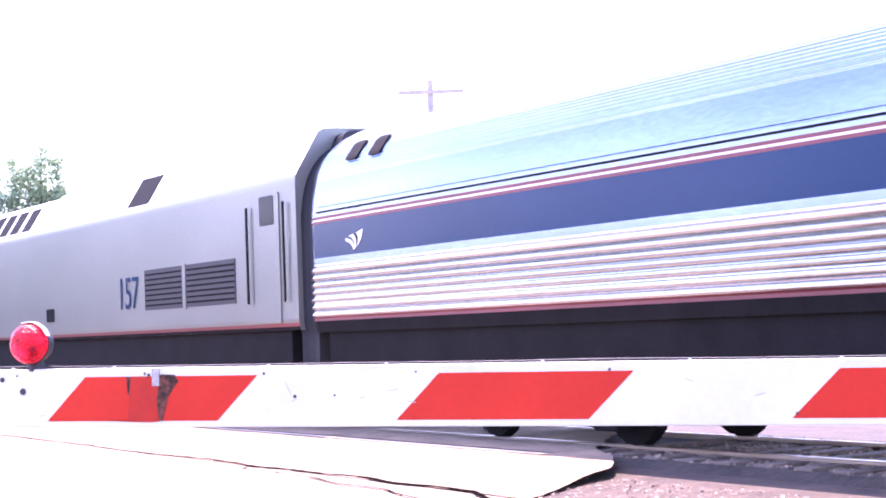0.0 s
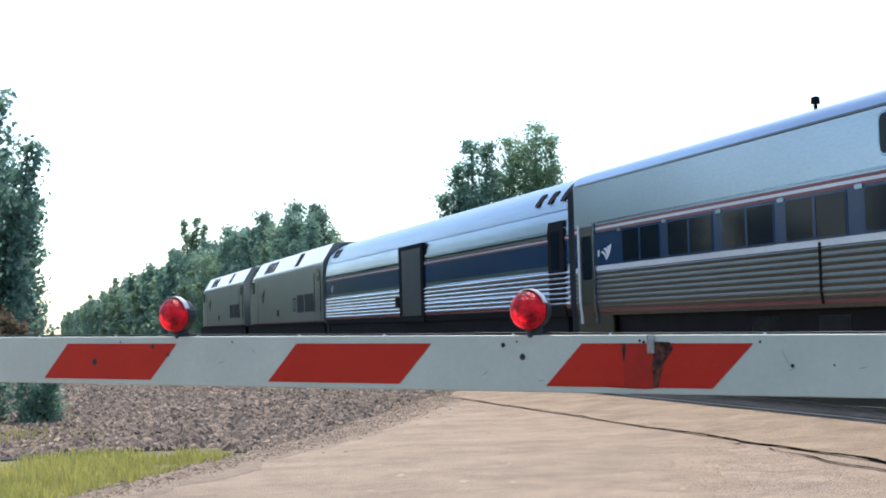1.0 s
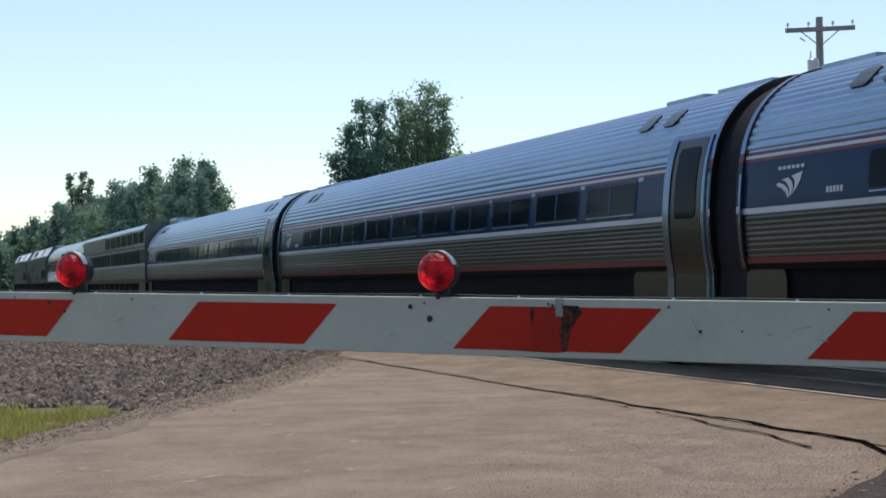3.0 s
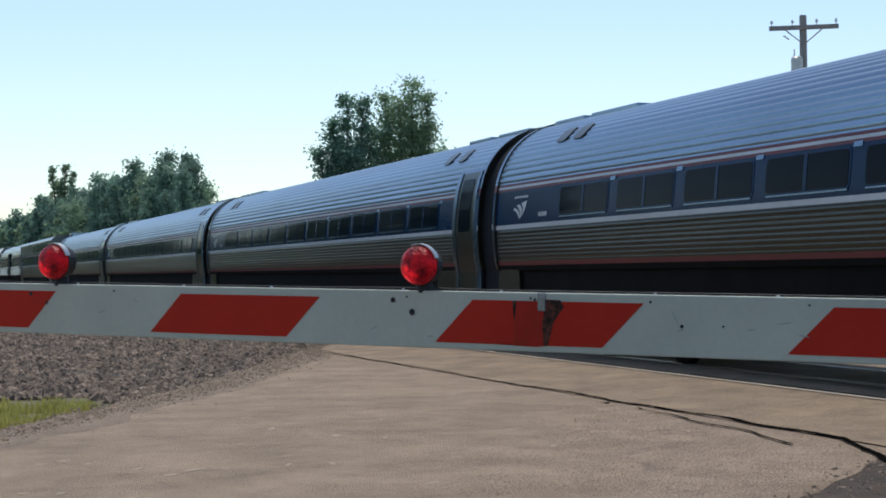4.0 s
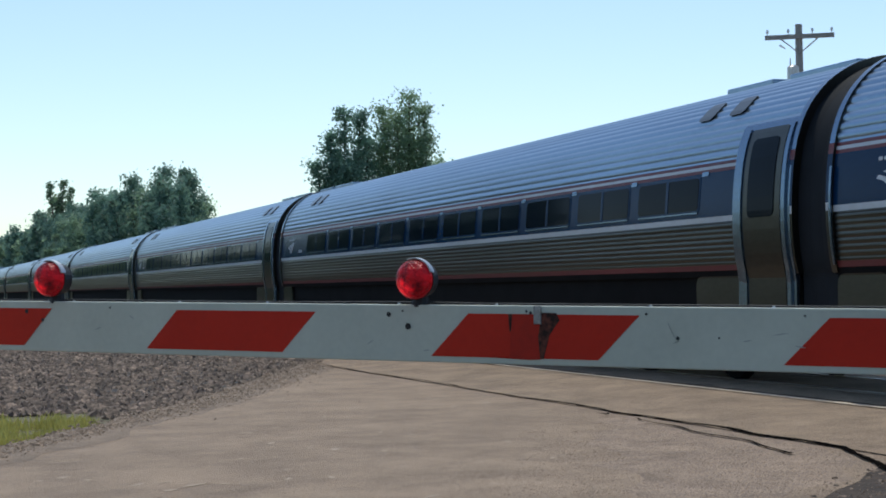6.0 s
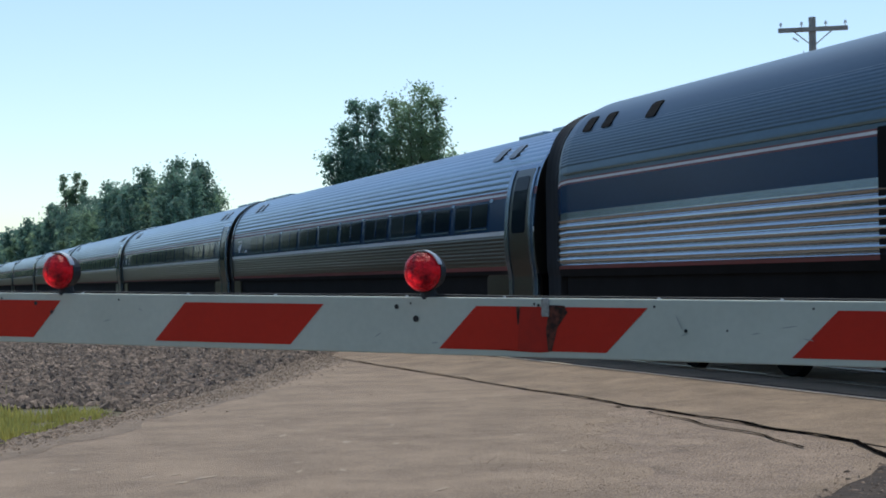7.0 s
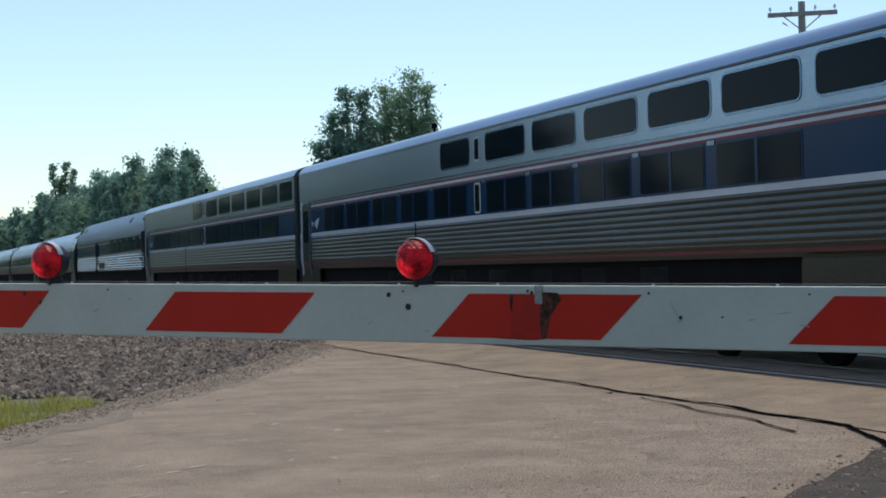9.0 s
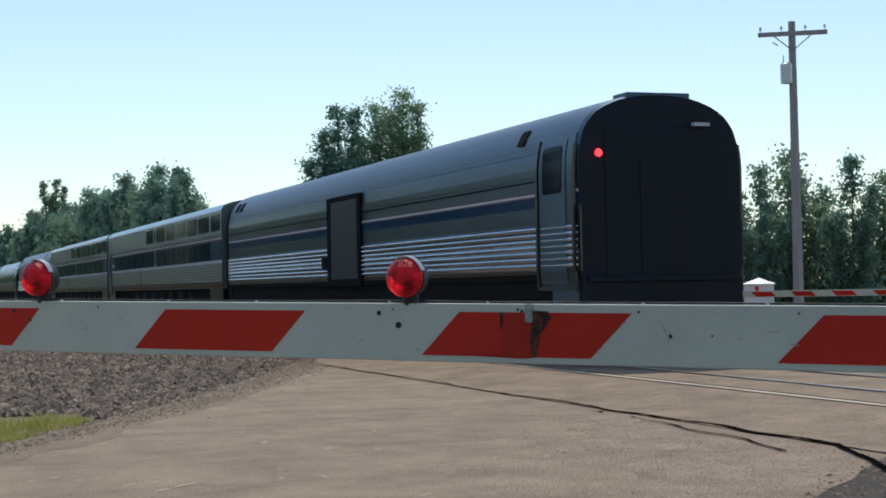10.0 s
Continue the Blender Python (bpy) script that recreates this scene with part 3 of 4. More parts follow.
def build_trees():
    kinds = [tree_mesh(10.5, 3.0, 11, 11000, .03, .12, 6), tree_mesh(11.3, 2.7, 12, 11000, .05, .12, 5), tree_mesh(9.6, 3.1, 13, 11000, .03, .12, 6, LEAF_LIGHT),
             tree_mesh(12.5, 1.7, 14, 3800, .45, .13, mat=LEAF_LIGHT, leaders=[(-.8, 0, 12.3, 1.1), (.5, .2, 12.5, 1.1), (1.2, -.2, 11.8, .9), (0, .1, 10.8, 1.5)], loose=1.0)]
    plain = [tree_mesh(10.5, 3.0, 15, 3200, .03, .24, 6), tree_mesh(11.3, 2.8, 16, 3200, .05, .24, 6), tree_mesh(9.6, 3.1, 17, 3200, .03, .24, 6, LEAF_LIGHT)]
    r = random.Random(21)
    # the wood along the far side of the track
    y = 92.0
    while y < 900:
        deep = 0 if y > 130 else 1
        h = np.interp(y, [92, 120, 150, 190, 300, 420], [0.80, 0.94, 1.10, 1.08, 1.1, 1.1])
        for row in range(2):
            k, x = r.randrange(3), 18.5 + row * 4.5 + r.uniform(-1, 1.2) + deep
            if x > 0.193 * y:
                continue
            plant((kinds if y < 190 else plain)[k], x, y + r.uniform(-1.5, 1.5), r.uniform(0, 360), h * r.uniform(.86, 1.08),
                  "leafy green tree in the wood beside the track", "wood along the track")
        y += r.uniform(3.0, 4.8) * (1 + max(0, y - 150) / 130)
    plant(kinds[3], 18.6, 185, -6, 1.2, "thin tall tree with a sparse crown above the wood", "wood along the track")
    # the tall pair behind the train
    dark = [(0.0, 0, 12.8, 2.0), (-.9, .3, 11.3, 1.9), (1.0, -.4, 12.6, 1.6), (-1.7, -.2, 9.4, 1.7), (-.6, .9, 9.8, 2.2), (1.5, .5, 10.9, 2.0), (.4, -1.0, 9.2, 2.3)]
    pale = [(.3, 0, 13.9, 1.9), (-1.4, .2, 13.1, 1.8), (-.5, -.5, 12.6, 2.0), (1.3, .3, 13.2, 1.5), (.2, .9, 11.6, 2.2), (-1.5, -.4, 10.6, 2.0), (1.4, -.6, 11.2, 1.7)]
    plant(tree_mesh(13.0, 2.75, 31, 34000, .1, .09, mat=LEAF, leaders=dark), 26.0, 91.0, -17, 1.0, "tall dark green tree standing behind the track", "tall trees behind the track")
    plant(tree_mesh(14.3, 2.95, 32, 34000, .1, .085, mat=LEAF_LIGHT, leaders=pale, loose=1.0), 30.0, 91.5, -17, 1.0, "tall lighter green tree standing behind the track", "tall trees behind the track")
    plant(kinds[2], 33.2, 94, 30, 1.03, "low pale green tree beside the tall pair", "tall trees behind the track")
    # trees on the near side of the track
    for x, yy, s, k in ((-1.35, 62, .98, 1), (-3.0, 56, 1.02, 0), (-1.0, 71, .94, 0), (-4.7, 66, 1.08, 1), (-1.3, 84, .92, 2), (-3.2, 92, .95, 0), (-2.0, 110, .9, 1), (-1.4, 135, .85, 0)):
        plant(kinds[k], x, yy, r.uniform(0, 360), s, "leafy green tree beside the gravel verge", "trees on the near side")
    y = 142.0
    while y < 420:
        plant(plain[r.randrange(3)], r.uniform(-4.0, -1.6) - (y > 250), y, r.uniform(0, 360), r.uniform(.85, 1.05), "leafy green tree beside the gravel verge", "trees on the near side")
        y += r.uniform(5, 8)
    # trees beyond the road, behind the utility pole
    for k, (az, d, s) in enumerate(((30.3, 64, .36), (31.2, 66, .48), (32.2, 68, .63), (33.4, 70, .46), (34.3, 66, .50), (35.4, 72, .56), (36.4, 68, .5), (38.0, 70, .66), (40, 72, .65), (42, 70, .7), (44, 74, .66), (46, 72, .7), (48.5, 74, .68), (28.6, 70, .4), (27.0, 74, .4), (51, 76, .7))):
        plant(kinds[k % 3], d * math.sin(radians(az)), d * math.cos(radians(az)), r.uniform(0, 360), s * 1.17, "leafy tree behind the far crossing gate", "trees beyond the road")
    # an unseen wood added on the near side, to darken reflections in the train's sides
    y = -45.0
    while y < 430:
        plant(plain[r.randrange(3)], -13 + r.uniform(-3, 2), y, r.uniform(0, 360), r.uniform(.5, .58) if y < 40 else r.uniform(.58, .66) if y < 80 else r.uniform(.74, .86) if y < 110 else r.uniform(.95, 1.2), "unseen leafy tree added for the train's side reflections", "near wood")
        y += r.uniform(4.0, 6.0) if y < 125 else r.uniform(6.5, 9.0)
    # shrubs
    dry = tree_mesh(2.6, 1.1, 43, 3000, .03, .08, 5, DRY)
    for x, yy, s in ((-0.7, 57, .9), (-0.3, 64, 1.0), (-1.6, 54, 1.1), (-0.2, 75, 1.1), (0.0, 90, 1.1)):
        b = plant(dry, x, yy, r.uniform(0, 360), s, "dry brown brush below the trees", "dry brush")
        b.name = "dry_brush"
        b["category"] = "bush"
    bush = tree_mesh(1.5, 1.1, 41, 3000, .03, .05, 6)
    for x, yy, s, g in ((0.15, 27.6, .8, 1), (-0.9, 28.3, .85, 1), (-2.4, 27.4, .9, 1), (19.5, 60, 1.6, 0), (21, 66, 1.5, 0)):
        b = plant(bush, x, yy, r.uniform(0, 360), s, "low round green bush on the verge", "bushes on the verge")
        b.name = "bush"
        b["category"] = "bush"


# ---- utility pole ----
def build_pole():
    p = thing("utility_pole", "weathered wooden utility pole lightened for haze, with crossarm and transformer", "utility pole", loc=(27.5, 43.3, -0.12))
    p.rotation_euler = (0, 0, radians(-32))
    part("pole", rod(bmesh.new(), (0, 0, 0), (-0.02, 0, 9.75), 0.17, 0.11, 12), POLE_WOOD, p)
    part("crossarm", box(bmesh.new(), -1.08, 1.08, -0.17, -0.06, 9.28, 9.42, 0.01), POLE_WOOD, p)
    for s in (-1, 1):
        part("brace", rod(bmesh.new(), (s * 0.6, -0.13, 9.3), (0, -0.13, 8.8), 0.02, None, 5), POLE_WOOD, p)
    for x in (-1.0, -0.35, 0.4, 1.0):
        bm = rod(bmesh.new(), (x, -0.11, 9.42), (x, -0.11, 9.52), 0.015, None, 6)
        rod(bm, (x, -0.11, 9.5), (x, -0.11, 9.6), 0.05, 0.03, 8)
        part("insulator", bm, CABINET, p)
    bm = rod(bmesh.new(), (-0.22, -0.22, 7.75), (-0.22, -0.22, 8.35), 0.19, 0.19, 14)
    rod(bm, (-0.22, -0.22, 8.35), (-0.22, -0.22, 8.42), 0.19, 0.12, 14)
    part("transformer", bm, GALV, p, "grey can transformer")
    bm = rod(bmesh.new(), (-0.3, -0.22, 8.4), (-0.3, -0.22, 8.65), 0.03, 0.02, 6)
    part("bushing", bm, CABINET, p)
    part("fuse_holder", rod(bmesh.new(), (-0.62, -0.12, 9.1), (-0.45, -0.12, 8.98), 0.03, 0.02, 6), CABINET, p)


# ---- signal cabinet ----
def build_cabinet():
    c = thing("signal_cabinet", "white metal signal cabinet with a pitched roof", "signal cabinet", loc=(21.6, 35.9, -0.12))
    c.rotation_euler = (0, 0, radians(-32))
    part("body", box(bmesh.new(), -0.38, 0.38, -0.35, 0.35, 0.1, 1.42, 0.01), CABINET, c)
    bm = bmesh.new()
    v = [bm.verts.new(q) for q in ((-.44, -.41, 1.42), (.44, -.41, 1.42), (.44, .41, 1.42), (-.44, .41, 1.42), (0, -.1, 1.58), (0, .1, 1.58))]
    for f in ((0, 1, 4), (1, 2, 5, 4), (2, 3, 5), (3, 0, 4, 5), (3, 2, 1, 0)):
        bm.faces.new([v[i] for i in f])
    part("roof", bm, CABINET, c)
    part("door", box(bmesh.new(), -0.3, 0.3, -0.362, -0.35, 0.2, 1.34, 0.003), CABINET, c)
    part("plinth", box(bmesh.new(), -0.42, 0.42, -0.4, 0.4, 0, 0.1), BED, c)


# ---- crossing gates ----
def gate_lamp(arm, u, top, face=-1):
    """A round red lens before a dark housing on a foot; the lens looks along face * y."""
    lamp = part("lamp_housing", rod(rod(bmesh.new(), (u, face * 0.004, top + 0.058), (u, -face * 0.032, top + 0.058), 0.047, 0.040, 24), (u, -face * 0.02, top - 0.005), (u, -face * 0.02, top + 0.02), 0.022, 0.018, 10), GASKET, arm, "black lamp housing")
    bm = bmesh.new()
    bmesh.ops.create_uvsphere(bm, u_segments=28, v_segments=14, radius=0.0455, matrix=Matrix.Diagonal((1, 0.78, 1, 1)))
    part("lens", bm, LENS, lamp, "ribbed red lens, lit", True).location = (u, face * 0.008, top + 0.058)
    # The sun's highlight on the housing's upper right, modelled as a bright arc.
    bm = bmesh.new()
    segs = 20
    vs = []
    for i in range(segs + 1):
        a = radians(20 + 90 * i / segs)
        vs.append([bm.verts.new((u + math.cos(a) * rr, yy, top + 0.058 + math.sin(a) * rr)) for rr, yy in ((0.0475, 0.0), (0.0475, face * 0.016), (0.050, face * 0.016), (0.050, 0.0))])
    for a, b in zip(vs, vs[1:]):
        for k in range(4):
            bm.faces.new((a[k], a[(k + 1) % 4], b[(k + 1) % 4], b[k]))
    part("rim_glint", bm, GALV, lamp, "bright metal arc standing for the sun's glint on the rim")
    return lamp


def build_gate():
    """The near arm: x runs along it towards its mast, its face looks along -y, z = 0 at the stripes' top edge."""
    g = thing("crossing_gate", "lowered crossing gate arm, white with red slanted stripes", "crossing gate")
    ang = -0.8266
    ux = Vector((math.cos(ang), math.sin(ang), -0.0169)).normalized()
    zz = Vector((0, 0, 1))
    yy = zz.cross(ux).normalized()
    zz = ux.cross(yy)
    g.matrix_basis = Matrix(((ux.x, yy.x, zz.x, 0.945), (ux.y, yy.y, zz.y, 3.619), (ux.z, yy.z, zz.z, 1.3624), (0, 0, 0, 1)))
    arm = part("arm", box(bmesh.new(), -3.3, 3.5, 0.0, 0.034, -0.112, 0.0185, 0.003), ARM_WHITE, g, "white painted gate arm")
    per, slant, low = 0.8145, 0.0945, -0.0977
    for k in range(-3, 4):
        a, b = -0.409 + per * k, per * k
        if b - slant > 3.4:
            continue
        bm = bmesh.new()
        top = [(a, 0.0), (b, 0.0)]
        bot = [(b - slant, low), (a - slant, low)]
        if k == 1:
            bot = [(b - slant, low), (b - .262, low), (b - .266, low - .003), (b - .33, low), (b - .345, low + .004), (b - .35, low), (a - slant, low)]
        vs = [bm.verts.new((u, -0.0012, v)) for u, v in top + bot]
        bm.faces.new(vs)
        bmesh.ops.triangulate(bm, faces=bm.faces)
        part("stripe", bm, ARM_RED, arm, "red reflective stripe")
    # holes, grime and rivets on the face
    for u, v, r in ((0.200, -0.004, .0058), (0.251, -0.031, .0075), (-1.118, -0.050, .009), (-0.90, -0.008, .006), (-0.845, -0.03, .005), (0.237, 0.004, .0026), (0.83, 0.003, .003), (0.90, -0.047, .004), (1.17, 0.003, .0025), (-1.02, 0.004, .003), (-0.62, 0.004, .003), (0.55, 0.006, .003), (0.56, 0.003, .0035), (0.99, -0.045, .0025), (1.58, 0.003, .003), (1.95, -.088, .003)):
        bm = bmesh.new()
        bmesh.ops.create_circle(bm, cap_ends=True, segments=14, radius=r, matrix=Matrix.Translation((u, -0.0022, v)) @ Euler((radians(90), 0, 0)).to_matrix().to_4x4())
        part("bolt_hole", bm, GASKET, arm)
    for pts in (((.587, .004), (.622, .003), (.63, -.012), (.618, -.028), (.606, -.045), (.598, -.075), (.592, -.098), (.583, -.098), (.578, -.05)), ((.505, .0), (.516, .0), (.512, -.04), (.509, -.04))):
        bm = bmesh.new()
        bm.faces.new([bm.verts.new((u, -0.0020, v)) for u, v in pts])
        part("grime_streak", bm, GRIME, arm, "dark grime streak")
    bm = bmesh.new()
    bm.faces.new([bm.verts.new((u, -0.0017, v)) for u, v in ((.513, .0), (.582, .0), (.586, -.099), (.56, -.101), (.53, -.0985), (.509, -.096))])
    part("tape_patch", bm, WORN_RED, arm, "worn darker red tape patch")
    for u, v, ln, a in ((.885, -.03, .02, -65), (.897, -.055, .009, 20), (1.05, -.05, .01, 10), (1.12, -.035, .018, 8), (1.16, -.06, .012, -10), (-.2 + .35, -.07, .012, 30), (-.66, -.05, .014, 15), (-.55, -.02, .01, -30), (.30, -.085, .01, 5), (1.88, -.05, .016, 12), (1.74, -.02, .012, -20)):
        c, s = math.cos(radians(a)), math.sin(radians(a))
        bm = bmesh.new()
        bm.faces.new([bm.verts.new((u + p * c - q * s, -0.0018, v + p * s + q * c)) for p, q in ((-ln, 0), (-ln * .3, -.0016), (ln, -.0004), (ln * .4, .0016), (-ln * .5, .001))])
        part("scratch", bm, SCRATCH, arm, "faint grey scratch")
    bm = box(bmesh.new(), .568, .586, -0.005, 0.0, -.022, .019, .002)
    part("clamp", bm, CLAMP, arm, "bent metal clamp")
    for u in [-2.6 + 0.31 * k for k in range(19)]:
        bm = rod(bmesh.new(), (u + .03 * math.sin(u * 9), 0.012, 0.018), (u + .03 * math.sin(u * 9), 0.012, 0.0225), .004, .003, 8)
        part("rivet", bm, GALV, arm)
    # the lamp cable along the top
    cu = bpy.data.curves.new("cable", "CURVE")
    cu.dimensions, cu.bevel_depth, cu.bevel_resolution = "3D", 0.0022, 2
    sp = cu.splines.new("POLY")
    us = [-2.5 + 0.05 * k for k in range(118)]
    sp.points.add(len(us) - 1)
    for q, u in zip(sp.points, us):
        q.co = (u, 0.022, 0.0215 + 0.004 * max(0, noise.noise((u * 2.2, 0, 0))), 1)
    cu.materials.append(GASKET)
    cable = new("cable", cu)
    cable.parent = g
    for u in (-0.815, 0.272):
        gate_lamp(g, u, 0.0185)
    # mast, drive box and foot beyond the arm's root
    part("mast", rod(bmesh.new(), (3.62, 0.25, 0.9), (3.62, 0.25, -1.33), 0.06, None, 14), GALV, g)
    part("drive_box", box(bmesh.new(), 3.35, 3.8, 0.03, 0.5, -0.3, 0.15, 0.02), GALV, g)
    part("foot", box(bmesh.new(), 3.4, 3.84, 0.03, 0.47, -1.36, -1.3, 0.01), GALV, g)


def build_far_gate():
    g = thing("crossing_gate", "far crossing gate with its striped arm lowered", "crossing gate")
    az, d = radians(30.75), 33.0
    g.matrix_basis = pose(d * math.sin(az), d * math.cos(az), 1.16, 0, 0, -43)
    arm = part("arm", box(bmesh.new(), -1.2, 8.5, 0, 0.04, -0.11, 0.02, 0.003), ARM_WHITE, g, "white painted gate arm")
    for k in range(-1, 10):
        bm = bmesh.new()
        bm.faces.new([bm.verts.new((u, -0.003, v)) for u, v in ((.8145 * k, 0), (.8145 * k + .41, 0), (.8145 * k + .315 + .2, -.0977), (.8145 * k + .1, -.0977))])
        part("stripe", bm, ARM_RED, arm, "red reflective stripe")
    for u in (0.12, 3.2):
        gate_lamp(g, u, 0.02)
    part("mast", rod(bmesh.new(), (8.7, 0.25, 2.0), (8.7, 0.25, -1.25), 0.06, None, 14), GALV, g)
    part("drive_box", box(bmesh.new(), 8.4, 8.95, 0.03, 0.5, -0.3, 0.2, 0.02), GALV, g)


# ---- the train ----
# A vehicle's own space: x across (its near side is at -x), y = 0 at its leading end and negative behind, z from the road's level.
TRACK_X, SPEED, START, CAR = 11.5, 34.06, 18.8, 26.0
AMFLEET = [(1.52, 1.49), (1.57, 1.7), (1.60, 2.15), (1.585, 2.5), (1.535, 2.92), (1.43, 3.27), (1.24, 3.58), (0.95, 3.84), (0.56, 4.03), (0.0, 4.12)]
VIEWLINER = [(1.57, 1.45), (1.60, 1.65), (1.60, 3.83), (1.58, 3.93), (1.47, 4.05), (1.1, 4.16), (0.6, 4.22), (0.0, 4.24)]
HERITAGE = [(1.51, 1.45), (1.54, 1.6), (1.54, 3.1), (1.50, 3.42), (1.39, 3.74), (1.18, 4.0), (0.8, 4.2), (0.4, 4.3), (0.0, 4.33)]
BLUNT = [(1.40, 1.45), (1.42, 1.6), (1.42, 3.25), (1.39, 3.56), (1.29, 3.86), (1.09, 4.08), (0.75, 4.24), (0.38, 4.32), (0.0, 4.34)]


def soften(ctrl, keep):
    """Rounds the outline above its first points by cutting corners twice."""
    for _ in range(3):
        out = list(ctrl[:keep])
        for (a, b), (c, d) in zip(ctrl[keep - 1:], ctrl[keep:]):
            out += [(a * .75 + c * .25, b * .75 + d * .25), (a * .25 + c * .75, b * .25 + d * .75)]
        ctrl = out + [ctrl[-1]]
    return ctrl


AMFLEET, HERITAGE, VIEWLINER, BLUNT = soften(AMFLEET, 1), soften(HERITAGE, 3), soften(VIEWLINER, 3), soften(BLUNT, 3)
FLATSIDE = [(1.53, 0.0), (1.53, 5.0)]
LOCO = [(1.52, 1.5), (1.55, 1.62), (1.55, 3.58), (1.53, 3.66), (1.16, 4.26), (1.05, 4.31), (0.0, 4.35)]


def half_width(ctrl, z):
    return float(np.interp(z, [c[1] for c in ctrl], [c[0] for c in ctrl]))


def shell(name, ctrl, rings, bands, parent, flutes=(), step=0.016, label="", end_mat=None):
    """A vehicle's skin: its cross-section, with flutes along it, drawn through rings of (y, width factor, height factor).
    bands: (from z, to z, material), the first that fits wins."""
    c = np.array(ctrl, float)
    seg = np.hypot(*np.diff(c, axis=0).T)
    s = np.concatenate([[0], np.cumsum(seg)])
    at = np.linspace(0, s[-1], max(8, int(s[-1] / step)))
    hw, z = np.interp(at, s, c[:, 0]), np.interp(at, s, c[:, 1])
    tx, tz = np.gradient(hw), np.gradient(z)
    ln = np.hypot(tx, tz)
    off = np.zeros_like(at)
    for lo, hi, amp, pitch in flutes:
        inside = (z > lo) & (z < hi)
        off += inside * amp * np.abs(np.sin(math.pi * (at - s[0]) / pitch))
    hw2, z2 = hw + off * tz / ln, z - off * tx / ln
    near = np.stack([-hw2, z2], 1)
    far = np.stack([hw2, z2], 1)[::-1][1:]
    prof = np.concatenate([near, far])
    n = len(prof)
    z0 = ctrl[0][1]
    verts = []
    for y, kw, kz in rings:
        verts += [(px * kw, y, z0 + (pz - z0) * kz) for px, pz in prof]
    mats = []
    for *_, m in bands:
        if m not in mats:
            mats.append(m)
    em = end_mat or DARK
    if em not in mats:
        mats.append(em)
    mid = np.concatenate([(z[1:] + z[:-1]) / 2, ((z[1:] + z[:-1]) / 2)[::-1]])
    col = [mats.index(next(m for lo, hi, m in bands if lo <= q <= hi)) for q in mid]
    faces, index = [], []
    for r in range(len(rings) - 1):
        for i in range(n - 1):
            faces.append((r * n + i, (r + 1) * n + i, (r + 1) * n + i + 1, r * n + i + 1))
            index.append(col[i])
    faces += [tuple(range(n)), tuple(range((len(rings) - 1) * n, len(rings) * n))[::-1]]
    index += [mats.index(em)] * 2
    for r in range(len(rings) - 1):
        faces.append((r * n, r * n + n - 1, (r + 1) * n + n - 1, (r + 1) * n))
        index.append(mats.index(em))
    return link_mesh(name, verts, faces, mats, parent, label, index)


def panel(ctrl, y0, y1, z0, z1, proud=0.012, thick=0.03, corner=0.05, side=-1):
    """A plate with rounded corners that follows the vehicle's side, proud of it by that much."""
    cy = max(.002, min(corner, abs(y1 - y0) / 2.1, (z1 - z0) / 2.1))
    zs = [z0 + cy * (1 - math.cos(radians(q))) for q in (0, 35, 60, 90)]
    n = max(1, int((z1 - z0 - 2 * cy) / 0.14))
    zs += [z0 + cy + (z1 - z0 - 2 * cy) * k / n for k in range(1, n)] + [z1 - cy * (1 - math.cos(radians(q))) for q in (90, 60, 35, 0)]
    bm, rows = bmesh.new(), []
    for z in zs:
        d = max(0.0, cy - min(z - z0, z1 - z))
        cut = cy - math.sqrt(max(0.0, cy * cy - d * d))
        hw = half_width(ctrl, z) + proud
        rows.append([bm.verts.new((side * x, y, z)) for x, y in ((hw, y0 + cut), (hw, y1 - cut), (hw - thick, y1 - cut), (hw - thick, y0 + cut))])
    for a, b in zip(rows, rows[1:]):
        for k in range(4):
            bm.faces.new((a[k], a[(k + 1) % 4], b[(k + 1) % 4], b[k]))
    bm.faces.new(rows[0][::-1])
    bm.faces.new(rows[-1])
    return bm


def window(ctrl, car, y0, y1, z0, z1, frame_mat=None, split=False, corner=0.07, both=True):
    w = part("window", panel(ctrl, y0, y1, z0, z1, 0.014, 0.03, corner), GLASS, car, "dark tinted window pane")
    part("window_frame", panel(ctrl, y0 - .035, y1 + .035, z0 - .035, z1 + .035, 0.008, 0.03, corner + .03), frame_mat or GASKET, w)
    if split:
        m = (y0 + y1) / 2
        part("mullion", panel(ctrl, m - .035, m + .035, z0, z1, 0.02, 0.03, .01), frame_mat or GASKET, w)
    if both:
        part("window", panel(ctrl, y0, y1, z0, z1, 0.014, 0.03, corner, 1), GLASS, car, "dark tinted window pane")
    return w


def bogie(car, y, wheel_r=0.45, axles=(-1.3, 1.3)):
    b = part("truck", bmesh.new(), DARK, car, "dark cast-steel truck")
    bm = bmesh.new()
    for s in (-1, 1):
        box(bm, s * 1.05 - .09, s * 1.05 + .09, y - 1.75, y + 1.75, .42, .66, .03)
        box(bm, s * 1.12 - .1, s * 1.12 + .1, y - .35, y + .35, .5, 1.05, .03)
        for a in axles:
            box(bm, s * 1.08 - .12, s * 1.08 + .12, y + a - .2, y + a + .2, .3, .62, .03)
            rod(bm, (s * 1.1, y + a + .42, .62), (s * 1.1, y + a + .42, .98), .09, None, 8)
    box(bm, -1.1, 1.1, y - .3, y + .3, .55, .8)
    bmesh.ops.recalc_face_normals(bm, faces=bm.faces)
    bm.to_mesh(b.data)
    bm.free()
